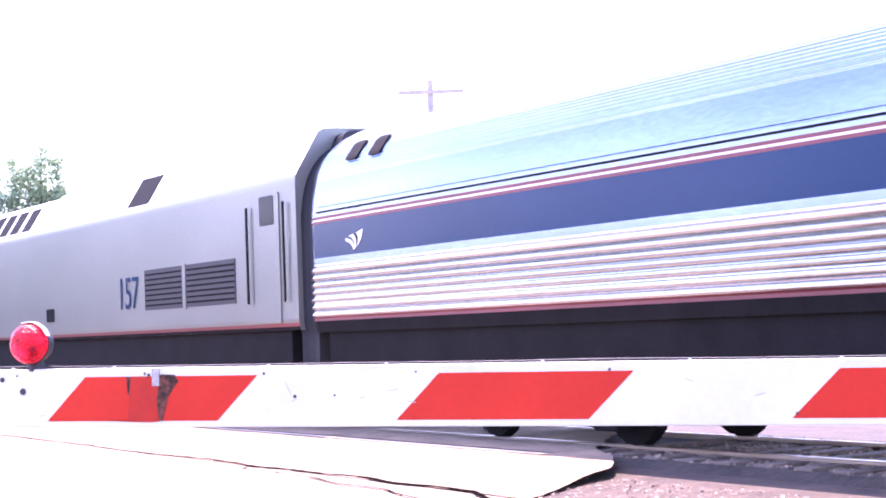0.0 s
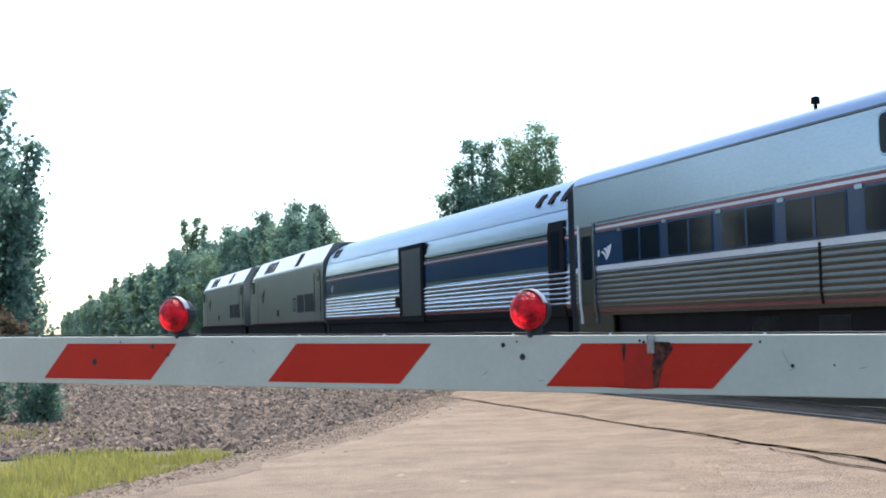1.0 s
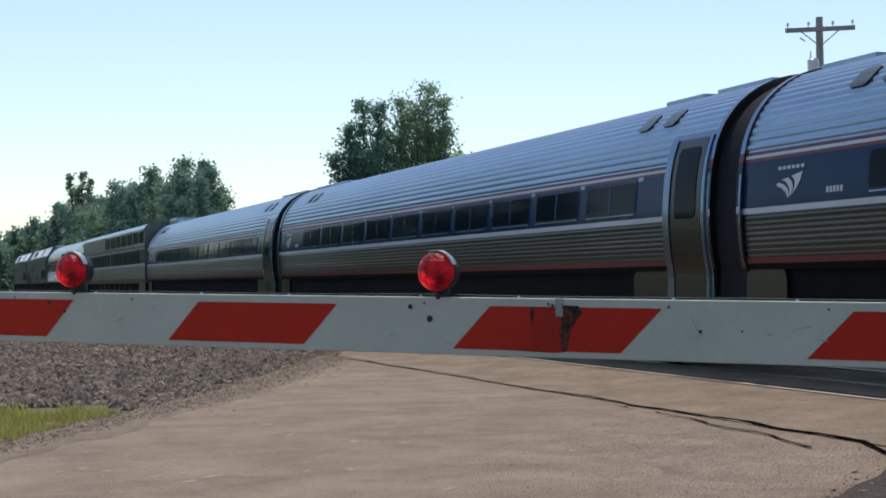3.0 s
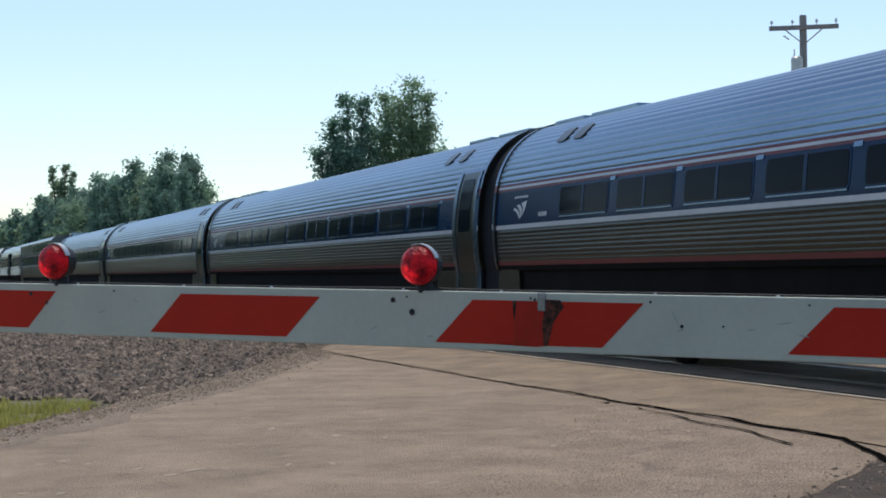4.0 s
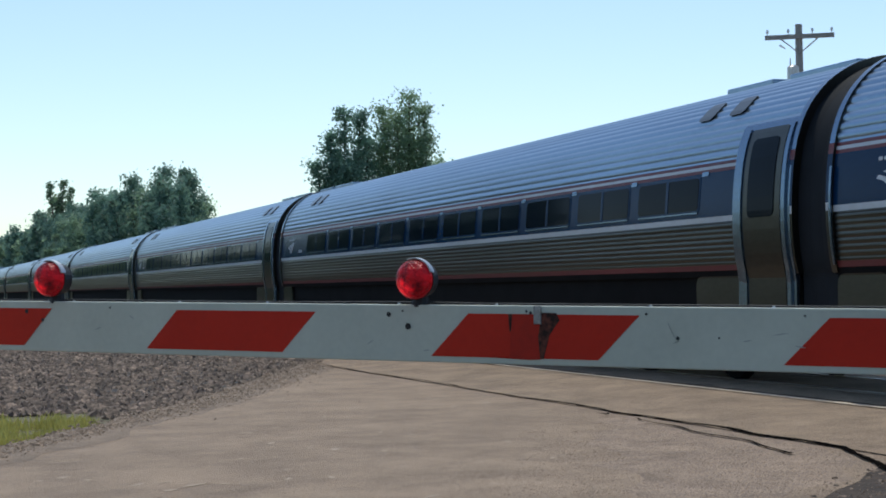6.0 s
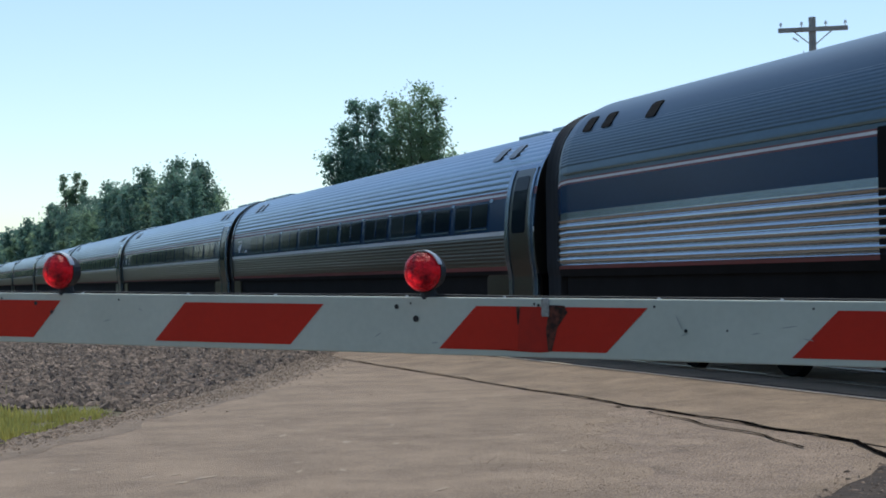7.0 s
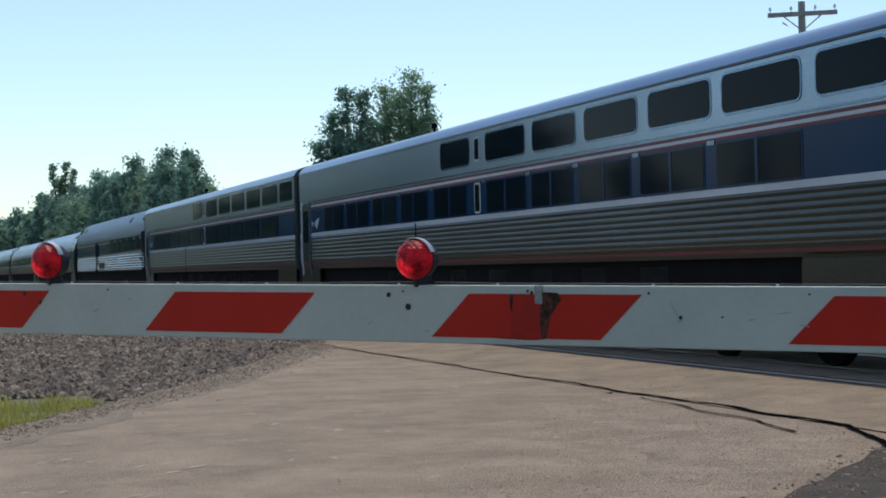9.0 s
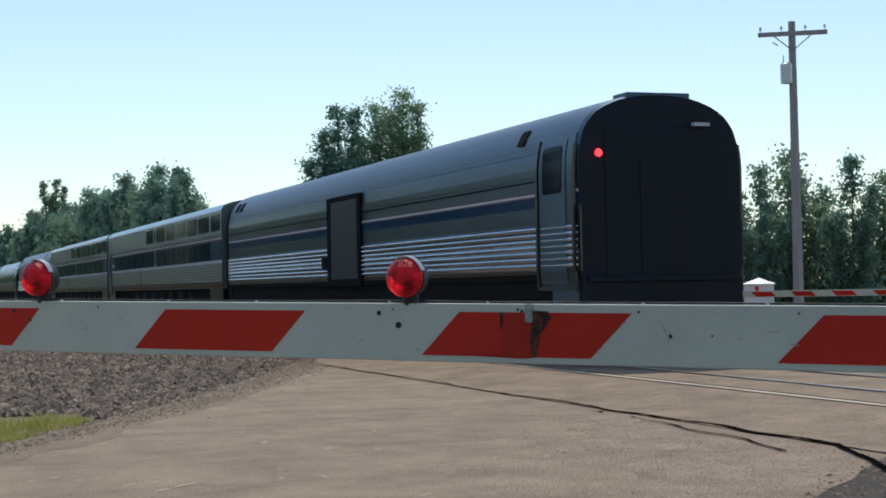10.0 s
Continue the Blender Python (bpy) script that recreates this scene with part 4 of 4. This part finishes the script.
    for a in axles:
        for s in (-1, 1):
            wm = rod(bmesh.new(), (s * .68, y + a, .13 + wheel_r), (s * .81, y + a, .13 + wheel_r), wheel_r + .02 if s < 0 else wheel_r, wheel_r if s < 0 else wheel_r + .02, 20)
            part("wheel", wm, DARK, b)
    return b


def underside(car, spans, length, half=1.46):
    bm = bmesh.new()
    box(bm, -half, half, -length + .4, -.4, 1.0, 1.52)
    part("underframe", bm, DARK, car)
    for k, (a, b, low) in enumerate(spans):
        part("equipment_box", box(bmesh.new(), .04 - half, half - .04, b, a, low, 1.2, .03), DARK, car)


def logo(ctrl, car, y, z, h, mat=None):
    """A plain emblem of three swept bars."""
    bm = bmesh.new()
    for bar in (((-.02, .0), (-.12, .22), (-.30, .42), (-.52, .52), (-.44, .64), (-.20, .54), (-.04, .36), (.02, .08)),
                ((.03, .05), (.02, .38), (-.12, .62), (-.30, .74), (-.05, .80), (.12, .62), (.16, .40), (.09, .1)),
                ((.11, .12), (.22, .42), (.22, .66), (.08, .84), (.52, .98), (.42, .6), (.30, .34))):
        bm.faces.new([bm.verts.new((-(half_width(ctrl, z + h * b) + .007), y - h * 1.8 * a, z + h * b)) for a, b in bar])
    bmesh.ops.triangulate(bm, faces=bm.faces)
    return part("emblem", bm, mat or WHITE, car, "white emblem of swept bars")


def text_bars(ctrl, car, y0, y1, z0, z1, n, mat):
    bm = bmesh.new()
    w = (y1 - y0) / n
    for k in range(n):
        a = y0 + k * w
        bm.faces.new([bm.verts.new((-(half_width(ctrl, z) + .007), yy, z)) for yy, z in ((a + w * .12, z0), (a + w * .85, z0), (a + w * .85, z1), (a + w * .12, z1))])
    return part("lettering", bm, mat, car, "row of plain letter bars")


def diaphragm(car, ctrl, y, length=0.42):
    small = [(a * .965, 1.2 + (b - 1.2) * .98) for a, b in ctrl]
    small = [(small[0][0], 1.0)] + small
    shell("diaphragm", small, [(y + length / 2, 1, 1), (y + length / 6, .985, .995), (y - length / 6, .985, .995), (y - length / 2, 1, 1)], [(0, 9, BELLOWS)], car, step=.05, end_mat=GASKET)


def build_coach():
    """Tube-shaped stainless coach with a fluted roof and a navy window band."""
    c = thing("coach_car", "stainless passenger coach with fluted roof and navy band", "train car", "cars of the train")
    A, L = AMFLEET, 25.38
    # Sky-blue roof steel over brown lower steel: reflections drawn as colour.
    bands = [(0, 1.575, DARK), (1.575, 1.635, RED), (1.635, 2.19, STEEL_SHADED), (2.19, 2.265, WHITE), (2.265, 2.83, BLUE), (2.83, 2.875, RED), (2.875, 2.91, WHITE), (2.91, 2.955, RED), (2.955, 9, ROOF_STEEL)]
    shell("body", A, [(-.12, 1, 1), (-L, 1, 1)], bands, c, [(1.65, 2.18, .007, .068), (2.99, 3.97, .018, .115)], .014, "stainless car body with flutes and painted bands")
    ring = [(a + .03, b + .022) for a, b in A]
    for y0, y1 in ((-25.4, -25.3), (-.2, -.1)):
        shell("end_collar", ring, [(y1, 1, 1), (y0, 1, 1)], [(0, 2.2, STEEL_SHADED), (2.2, 2.28, WHITE), (2.28, 2.84, BLUE), (2.84, 2.97, RED), (2.97, 9, STEEL)], c, step=.03, label="plain steel collar at the car's end", end_mat=STEEL_SHADED)
    diaphragm(c, A, .27, .72)
    for k in range(10):
        y = -2.95 - 2.05 * k
        window(A, c, y - 1.72, y, 2.36, 2.78, BLUE, True, .06)
        part("window_sill", panel(A, y - 1.72, y - .02, 2.315, 2.335, .02, .03, .005), STEEL, c, "thin bright sill")
        part("window_hood", panel(A, y - 1.95, y - 1.78, 2.79, 2.85, .012, .03, .01), STEEL, c, "small bright metal hood")
    for side in (-1, 1):
        part("vestibule_panel", panel(A, -25.36, -24.05, 1.08, 3.36, .034, .05, .06, side), STEEL, c, "bare steel vestibule panel")
        d = part("side_door", panel(A, -25.15, -24.3, 1.12, 3.28, .042, .03, .05, side), STEEL_SHADED, c, "steel side door with a window")
        part("door_window", panel(A, -25.02, -24.42, 2.2, 3.16, .050, .03, .08, side), GLASS, d)
        part("door_post", panel(A, -24.28, -24.2, 1.1, 3.3, .06, .04, .02, side), STEEL, c)
        part("door_post", panel(A, -25.28, -25.2, 1.1, 3.3, .06, .04, .02, side), STEEL, c)
        part("end_skirt", panel(A, -25.36, -22.9, .98, 1.5, 0.0, .05, .12, side), STEEL_SHADED, c)
        part("end_skirt", panel(A, -1.1, -.15, .98, 1.5, 0.0, .05, .12, side), STEEL_SHADED, c)
        part("grab_rail", panel(A, -.22, -.18, 1.6, 2.7, .05, .02, .01, side), STEEL, c)
    for y0, y1 in ((-1.6, -.4), (-3.6, -1.9), (-23.3, -22.1), (-25.2, -23.7)):
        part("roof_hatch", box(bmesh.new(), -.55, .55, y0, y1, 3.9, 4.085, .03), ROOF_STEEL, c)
    for y in (-2.1, -2.75, -22.6, -23.4):
        part("roof_vent", panel(A, y - .36, y, 3.56, 3.80, .05, .07, .06), STEEL_SHADED, c, "dark roof vent")
    logo(A, c, -1.3, 2.34, .31)
    text_bars(A, c, -1.62, -1.02, 2.69, 2.73, 6, WHITE)
    text_bars(A, c, -2.45, -2.1, 2.36, 2.43, 5, WHITE)
    bogie(c, -4.2)
    bogie(c, -21.3)
    underside(c, [(-6.4, -9.8, .62), (-10.2, -13, .5), (-13.4, -15.4, .7), (-15.8, -18.9, .58)], L)
    return c


def build_sleeper():
    """Tall sleeper with two rows of windows."""
    c = thing("sleeping_car", "tall steel sleeping car with two rows of windows", "train car", "cars of the train")
    V, L = VIEWLINER, 25.55
    # Dark below and pale blue above, as ground and sky would mirror there.
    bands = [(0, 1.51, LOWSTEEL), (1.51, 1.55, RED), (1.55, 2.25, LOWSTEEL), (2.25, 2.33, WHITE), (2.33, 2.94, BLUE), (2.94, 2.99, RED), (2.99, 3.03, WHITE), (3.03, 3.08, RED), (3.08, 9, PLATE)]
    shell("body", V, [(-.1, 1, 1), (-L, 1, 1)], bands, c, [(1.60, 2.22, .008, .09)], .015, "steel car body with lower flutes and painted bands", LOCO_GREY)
    diaphragm(c, V, .15, .5)
    low = [(-4.15, -2.55), (-6.2, -4.55), (-8.2, -6.6), (-10.2, -8.6), (-12.42, -10.68), (-15.28, -13.5), (-17.15, -15.55), (-19.15, -17.45), (-21.3, -19.5), (-23.6, -21.65)]
    for y0, y1 in low:
        window(V, c, y0, y1, 2.37, 2.90, BLUE, True, .04)
        part("window_hood", panel(V, y1 + .05, y1 + .24, 2.9, 2.96, .014, .03, .01), STEEL, c, "small bright metal hood")
    for y0, y1 in [(-12.62, -11.08), (-15.25, -13.47), (-17.29, -15.62), (-19.39, -17.66), (-21.49, -19.78), (-23.6, -21.82), (-25.3, -23.95)]:
        window(V, c, y0, y1, 3.27, 3.75, STEEL, False, .1)
    window(V, c, -13.13, -12.93, 3.33, 3.7, WHITE, False, .03)
    window(V, c, -13.13, -12.91, 2.40, 2.88, WHITE, False, .03)
    for side in (-1, 1):
        d = part("side_door", panel(V, -1.15, -.4, 1.3, 3.06, .018, .03, .05, side), STEEL_SHADED, c, "steel side door with a window")
        part("door_window", panel(V, -1.02, -.52, 2.1, 2.9, .024, .03, .08, side), GLASS, d)
        part("door_post", panel(V, -.42, -.34, 1.3, 3.12, .04, .04, .02, side), WHITE, c)
        part("door_post", panel(V, -1.22, -1.14, 1.3, 3.12, .04, .04, .02, side), STEEL, c)
        part("end_skirt", panel(V, -1.9, -.12, 1.0, 1.5, 0.0, .05, .14, side), STEEL_SHADED, c)
        part("end_skirt", panel(V, -25.5, -23.5, 1.0, 1.5, 0.0, .05, .14, side), STEEL_SHADED, c)
        part("gutter", panel(V, -25.5, -.15, 3.84, 3.87, .02, .03, .01, side), STEEL_SHADED, c, "thin dark gutter line")
        part("moulding", panel(V, -25.5, -1.3, 3.10, 3.13, .014, .03, .01, side), STEEL, c)
        part("seam", panel(V, -9.52, -9.46, 1.5, 2.3, .012, .03, .01, side), DARK, c)
    part("roof_mast", rod(rod(bmesh.new(), (-.4, -7.3, 4.15), (-.4, -7.3, 4.47), .03, None, 8), (-.4, -7.3, 4.42), (-.4, -7.3, 4.52), .07, .06, 10), DARK, c)
    logo(V, c, -1.75, 2.42, .28)
    text_bars(V, c, -1.42, -1.3, 2.5, 2.62, 1, WHITE)
    bogie(c, -4.0)
    bogie(c, -21.6)
    underside(c, [(-6.2, -9.0, .62), (-9.5, -12.2, .5), (-12.7, -15.6, .62), (-16.0, -19.2, .55)], L)
    for k in range(7):
        part("vent_box", box(bmesh.new(), -1.46, -1.2, -19.5 + 2 * k - .5, -19.5 + 2 * k + .4, 1.02, 1.38, .02), DOORGREY, c, "grey equipment cover")
    return c


def build_baggage(last=False):
    c = thing("baggage_car", "older corrugated steel baggage car with wide side door" if not last else "last baggage car with a dark blunt end and red marker light", "train car", "cars of the train")
    H, L = BLUNT if last else HERITAGE, 25.6
    plane = [(a - .09, z) for a, z in FLATSIDE] if last else FLATSIDE
    if last:
        bands = [(0, 1.56, DARK), (1.56, 1.60, STEEL_SHADED), (1.6, 2.33, FLUTE), (2.33, 2.63, DIM_STEEL), (2.63, 2.80, BLUE), (2.80, 2.83, RED), (2.83, 2.86, WHITE), (2.86, 2.89, RED), (2.89, 3.4, DIM_STEEL), (3.4, 9, ROOF_DULL)]
    else:
        bands = [(0, 1.60, DARK), (1.60, 1.66, RED), (1.66, 2.36, FLUTE), (2.36, 2.45, STEEL), (2.45, 2.90, BLUE), (2.90, 2.935, RED), (2.935, 2.965, WHITE), (2.965, 3.0, RED), (3.0, 9, STEEL)]
    fl = [(1.64, 2.35, .035, .098)] + ([(3.5, 3.85, .006, .045)])
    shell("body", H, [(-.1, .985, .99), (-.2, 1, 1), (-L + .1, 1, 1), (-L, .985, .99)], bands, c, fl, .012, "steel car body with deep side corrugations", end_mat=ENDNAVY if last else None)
    diaphragm(c, H, .15, .5)
    part("moulding", panel(H, -25.4, -.3, 3.13, 3.17, .02, .03, .01), DIM_STEEL if last else STEEL, c)
    part("moulding", panel(H, -25.4, -.3, 3.05, 3.07, .02, .03, .01), DARK, c)
    for side in (-1, 1):
        y0, y1, out = -14.1, -11.6, 0.0 if last else 0.03
        part("door_frame", panel(plane, y0 - .12, y1 + .12, 1.44, 3.5, .022 + out, .08, .03, side), DARK, c, "dark door frame")
        d = part("sliding_door", panel(plane, y0 + .1, y1 - .28, 1.6, 3.38, .030 + out, .04, .02, side), DOORGREY, c, "grey ribbed sliding door")
        for k in range(24):
            z = 1.68 + .07 * k
            part("door_rib", panel(plane, y0 + .16, y1 - .34, z, z + .03, .038 + out, .02, .01, side), DOORGREY, d)
        part("placard", panel(H, y1 + .2, y1 + .6, 1.86, 2.12, .05, .03, .02, side), DARK, c)
        e0 = -25.35 if not last else -25.5
        if last:
            part("door_surround", panel(H, e0, e0 + 1.5, 1.3, 3.74, .022, .05, .08, side), DIM_STEEL, c, "plain grey steel door surround")
            d = part("end_door", panel(H, e0 + .28, e0 + 1.3, 1.4, 3.66, .032, .04, .06, side), ROOF_DULL, c, "grey end door with a tall window")
            part("door_window", panel(H, e0 + .42, e0 + 1.16, 2.82, 3.56, .040, .03, .08, side), GLASS, d)
            part("door_post", panel(H, e0 + 1.34, e0 + 1.42, 1.35, 3.7, .05, .04, .02, side), STEEL_SHADED, c)
        else:
            part("end_door", panel(H, e0, e0 + .95, 1.45, 3.3, .03, .05, .03, side), DARK, c, "narrow end door")
            part("door_window", panel(H, e0 + .25, e0 + .75, 2.35, 3.1, .036, .03, .05, side), GLASS, c)
    for y in (-.9, -1.5, -23.1) if last else (-.9, -1.5, -23.2, -24.0, -24.8):
        part("roof_vent", panel(H, y - .3, y, 3.7, 3.96, .03, .05, .05), DARK, c, "dark roof vent")
    for y0, y1 in ((-25.2, -22.6), (-3.0, -.4)):
        part("roof_hatch", box(bmesh.new(), -.42, .42, y0, y1, 4.15, 4.305, .02), STEEL_SHADED, c)
    if last:
        part("roof_plate", box(bmesh.new(), -.55, .55, -25.58, -25.1, 4.1, 4.35, .02), ROOF_DULL, c, "raised dark roof plate over the end")
    if last:
        text_bars(H, c, -10.3, -8.4, 2.92, 3.05, 6, STEEL_SHADED)
        for side in (-1, 1):
            part("door_post", panel(H, -25.54, -25.48, 1.3, 3.56, .05, .05, .02, side), STEEL_SHADED, c)
            part("end_skirt", panel(H, -25.55, -24.55, .95, 1.5, 0.0, .05, .06, side), ROOF_DULL, c)
    if not last:
        logo(H, c, -1.3, 2.50, .26)
    else:
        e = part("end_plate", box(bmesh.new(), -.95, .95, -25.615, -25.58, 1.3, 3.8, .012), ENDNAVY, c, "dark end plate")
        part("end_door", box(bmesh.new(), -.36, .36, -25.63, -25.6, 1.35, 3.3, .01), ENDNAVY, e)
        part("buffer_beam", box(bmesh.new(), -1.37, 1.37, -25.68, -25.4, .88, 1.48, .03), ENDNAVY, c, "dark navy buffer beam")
        part("coupler", box(bmesh.new(), -.14, .14, -26.2, -25.6, .8, 1.1, .03), DARK, c)
        bm = bmesh.new()
        bmesh.ops.create_uvsphere(bm, u_segments=14, v_segments=8, radius=.06, matrix=Matrix.Translation((-1.06, -25.62, 3.40)))
        part("marker_light", bm, MARKER, c, "glowing red marker light")
        part("end_lamp", box(bmesh.new(), .54, .82, -25.72, -25.64, 3.83, 3.88), WHITE, c)
        part("grab_rail", box(bmesh.new(), -1.41, -1.38, -25.66, -25.62, 1.6, 2.6), STEEL_SHADED, c)
        part("step", box(bmesh.new(), -1.3, 1.3, -25.75, -25.6, 1.42, 1.5, .02), ENDNAVY, c)
    for y in (-4.6, -20.8):
        bogie(c, y)
    underside(c, [(-8, -10.5, .7), (-11.2, -14.6, .9), (-15.4, -17.6, .75)], L, 1.36 if last else 1.46)
    return c


def build_diner():
    c = thing("dining_car", "older dining car with corrugated sides and five windows", "train car", "cars of the train")
    H, L = HERITAGE, 25.6
    bands = [(0, 1.57, DARK), (1.57, 1.61, RED), (1.61, 2.36, FLUTE), (2.36, 2.46, STEEL), (2.46, 2.90, BLUE), (2.90, 2.93, RED), (2.93, 2.96, WHITE), (2.96, 2.99, RED), (2.99, 9, ROOF_DULL)]
    shell("body", H, [(-.1, .96, .97), (-.3, .99, .99), (-.6, 1, 1), (-L + .1, 1, 1), (-L, .985, .99)], bands, c, [(1.62, 2.35, .035, .105), (3.2, 3.7, .006, .05)], .012, "steel car body with deep side corrugations")
    diaphragm(c, H, .15, .5)
    part("moulding", panel(H, -25.4, -.5, 3.05, 3.08, .02, .03, .01), STEEL_SHADED, c)
    for y0, y1 in ((-15.97, -14.36), (-17.97, -16.5), (-20.08, -18.5), (-22.15, -20.54), (-24.06, -22.79)):
        window(H, c, y0, y1, 2.47, 3.0, GASKET, False, .08)
    for side in (-1, 1):
        part("side_door", panel(H, -9.95, -9.0, 1.5, 3.0, .03, .06, .03, side), DARK, c, "dark recessed side door")
        part("end_door", panel(H, -25.55, -24.75, 1.45, 3.2, .03, .05, .03, side), DARK, c, "narrow dark end door")
        part("vent_panel", panel(H, -12.6, -10.6, 1.72, 1.98, .04, .04, .03, side), DOORGREY, c)
        part("placard", panel(H, -24.6, -24.4, 2.02, 2.12, .045, .03, .01, side), DARK, c)
    for y in (-.9, -1.6, -3.1, -20.2, -24.2):
        part("roof_vent", panel(H, y - .32, y, 3.7, 3.94, .02, .05, .05), DARK, c, "dark roof vent")
    cu = rod(rod(rod(bmesh.new(), (-.3, -22.4, 4.28), (-.3, -22.4, 4.42), .015, None, 6), (-.3, -22.4, 4.42), (-.3, -23.2, 4.42), .015, None, 6), (-.3, -23.2, 4.42), (-.3, -23.2, 4.28), .015, None, 6)
    part("roof_rail", cu, STEEL_SHADED, c)
    for y in (-4.6, -20.8):
        bogie(c, y)
    underside(c, [(-7, -10, .7), (-10.6, -13.6, .6), (-14.2, -17.8, .7)], L)
    for y in (-18.3, -19.5):
        part("steam_pipe", rod(bmesh.new(), (-1.4, y, .75), (-1.45, y - .1, 1.1), .06, None, 8), GALV, c)
    return c


def build_loco(digits):
    c = thing("locomotive", "grey diesel locomotive with pale roof edge and dark grilles", "locomotive", "locomotives of the train")
    O, L = LOCO, 20.7
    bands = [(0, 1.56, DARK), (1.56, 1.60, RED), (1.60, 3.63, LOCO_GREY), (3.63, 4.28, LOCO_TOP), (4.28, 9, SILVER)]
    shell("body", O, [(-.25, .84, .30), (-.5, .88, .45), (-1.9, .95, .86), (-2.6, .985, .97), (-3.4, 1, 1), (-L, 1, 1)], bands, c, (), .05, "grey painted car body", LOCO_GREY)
    part("windscreen", box(bmesh.new(), -1.25, 1.25, -2.35, -2.2, 3.2, 3.75, .05), GLASS, c)
    part("pilot", box(bmesh.new(), -1.35, 1.35, -.5, -.15, .35, 1.6, .08), DARK, c)
    diaphragm(c, [(a * .8, b) for a, b in LOCO], -L - .1, .35)
    for k, y in enumerate((-6.1, -6.85, -7.6, -8.4)):
        part("roof_grille", panel(O, y - .55, y, 3.72, 4.18, .012, .03, .02), DARK, c, "dark roof grille")
    part("roof_grille", panel(O, -15.25, -14.3, 3.72, 4.22, .012, .03, .02), DARK, c, "dark roof grille")
    part("roof_grille", panel(O, -5.0, -3.4, 3.74, 4.16, .012, .03, .02), LOCO_TOP, c)
    for y0, y1 in ((-16.72, -15.15), (-18.7, -16.88)):
        gpart = part("side_grille", panel(O, y0, y1, 1.93, 2.6, .012, .03, .02), GASKET, c, "dark side grille")
        for k in range(7):
            z = 1.99 + .085 * k
            part("slat", panel(O, y0 + .03, y1 - .03, z, z + .03, .022, .02, .01), DARK, gpart)
    part("grille_post", panel(O, -16.86, -16.74, 1.9, 2.62, .016, .02, .01), LOCO_GREY, c)
    part("cab_door", panel(O, -4.5, -3.7, 1.62, 3.3, .016, .03, .04), LOCO_GREY, c)
    part("cab_window", panel(O, -3.5, -2.8, 2.95, 3.45, .014, .03, .06), GLASS, c)
    part("end_door", panel(O, -20.2, -19.4, 1.6, 3.45, .02, .03, .04), LOCO_GREY, c)
    part("door_window", panel(O, -20.05, -19.6, 3.0, 3.42, .026, .03, .04), GLASS, c)
    part("handrail", panel(O, -19.25, -19.2, 1.9, 3.3, .06, .02, .01), DARK, c)
    part("handrail", panel(O, -20.42, -20.38, 1.9, 3.3, .06, .02, .01), DARK, c)
    part("lock_plate", panel(O, -10.5, -10.1, 1.85, 2.1, .02, .02, .03), DARK, c)
    logo(O, c, -6.0, 2.35, .75, BLUE)
    if digits:
        cu = bpy.data.curves.new("fleet_number", "FONT")
        cu.body, cu.size, cu.align_x, cu.extrude = digits, 0.78, "CENTER", 0.002
        cu.materials.append(BLUE)
        tx = new("fleet_number", cu)
        tx.parent = c
        tx.matrix_basis = Matrix.Translation((-1.565, -14.4, 1.98)) @ Matrix(((0, 0, -1, 0), (-1, 0, 0, 0), (0, 1, 0, 0), (0, 0, 0, 1))) @ Matrix.Diagonal((.82, 1, 1, 1))
    for y0, y1, h in ((-8.2, -5.8, 4.44), (-13.6, -10.0, 4.48), (-19.0, -16.4, 4.46)):
        part("roof_hatch", box(bmesh.new(), -.6, .6, y0, y1, 4.28, h - .03, .04), SILVER, c)
    for y in (-4.0, -16.9):
        bogie(c, y, .5, (-1.4, 1.4))
    part("fuel_tank", box(bmesh.new(), -1.4, 1.4, -13, -8, .45, 1.5, .12), DARK, c)
    underside(c, [], L)
    part("step", box(bmesh.new(), -1.5, -1.2, -20.3, -19.6, .5, .56), GALV, c)
    part("step", box(bmesh.new(), -1.5, -1.2, -20.3, -19.6, .95, 1.0), GALV, c)
    return c


TRAIN = []


def place(car, lead, x=TRACK_X):
    """Puts a vehicle with its leading end at that y at the start."""
    car.matrix_basis = pose(x, lead, 0)
    TRAIN.append((car, lead, x))


def build_train():
    lead = build_loco("")
    place(lead, START + 42)
    place(build_loco("157"), START + 21)
    place(build_baggage(), START)
    s = build_sleeper()
    place(s, START - CAR)
    c = build_coach()
    place(c, START - 2 * CAR)
    for k in range(3, 9):
        place(copy_thing(c, pose(0, 0, 0)), START - k * CAR)
    part("roof_box", box(bmesh.new(), -.6, .6, -2.1, -.3, 3.85, 4.25, .04), ROOF_STEEL, c, "raised steel box on the roof's end")
    place(build_diner(), START - 9 * CAR)
    place(copy_thing(s, pose(0, 0, 0)), START - 10 * CAR)
    place(copy_thing(s, pose(0, 0, 0)), START - 11 * CAR)
    place(build_baggage(True), START - 12 * CAR, TRACK_X - .09)


# how far the train is ahead of an even pace, in metres
LEADS = [(0.0, 0.10), (0.5, 0.95), (1.0, 0.95), (1.5, 0.75), (2.0, 0.65), (2.5, 0.60), (4.0, 0.55), (4.5, 0.20), (5.0, 0.40), (5.5, 0.2), (6.0, 0.05), (7.5, 0.15), (8.0, -0.10), (8.5, -0.1), (9.0, -0.05), (9.5, -0.45), (10.0, 0.0)]


def motions():
    for car, lead, x in TRAIN:
        walk(car, [(t, pose(x, lead + SPEED * t + d, 0)) for t, d in LEADS])


build_ground()
build_seams()
build_track()
build_loose()
build_trees()
build_pole()
build_cabinet()
build_gate()
build_far_gate()
build_train()
motions()
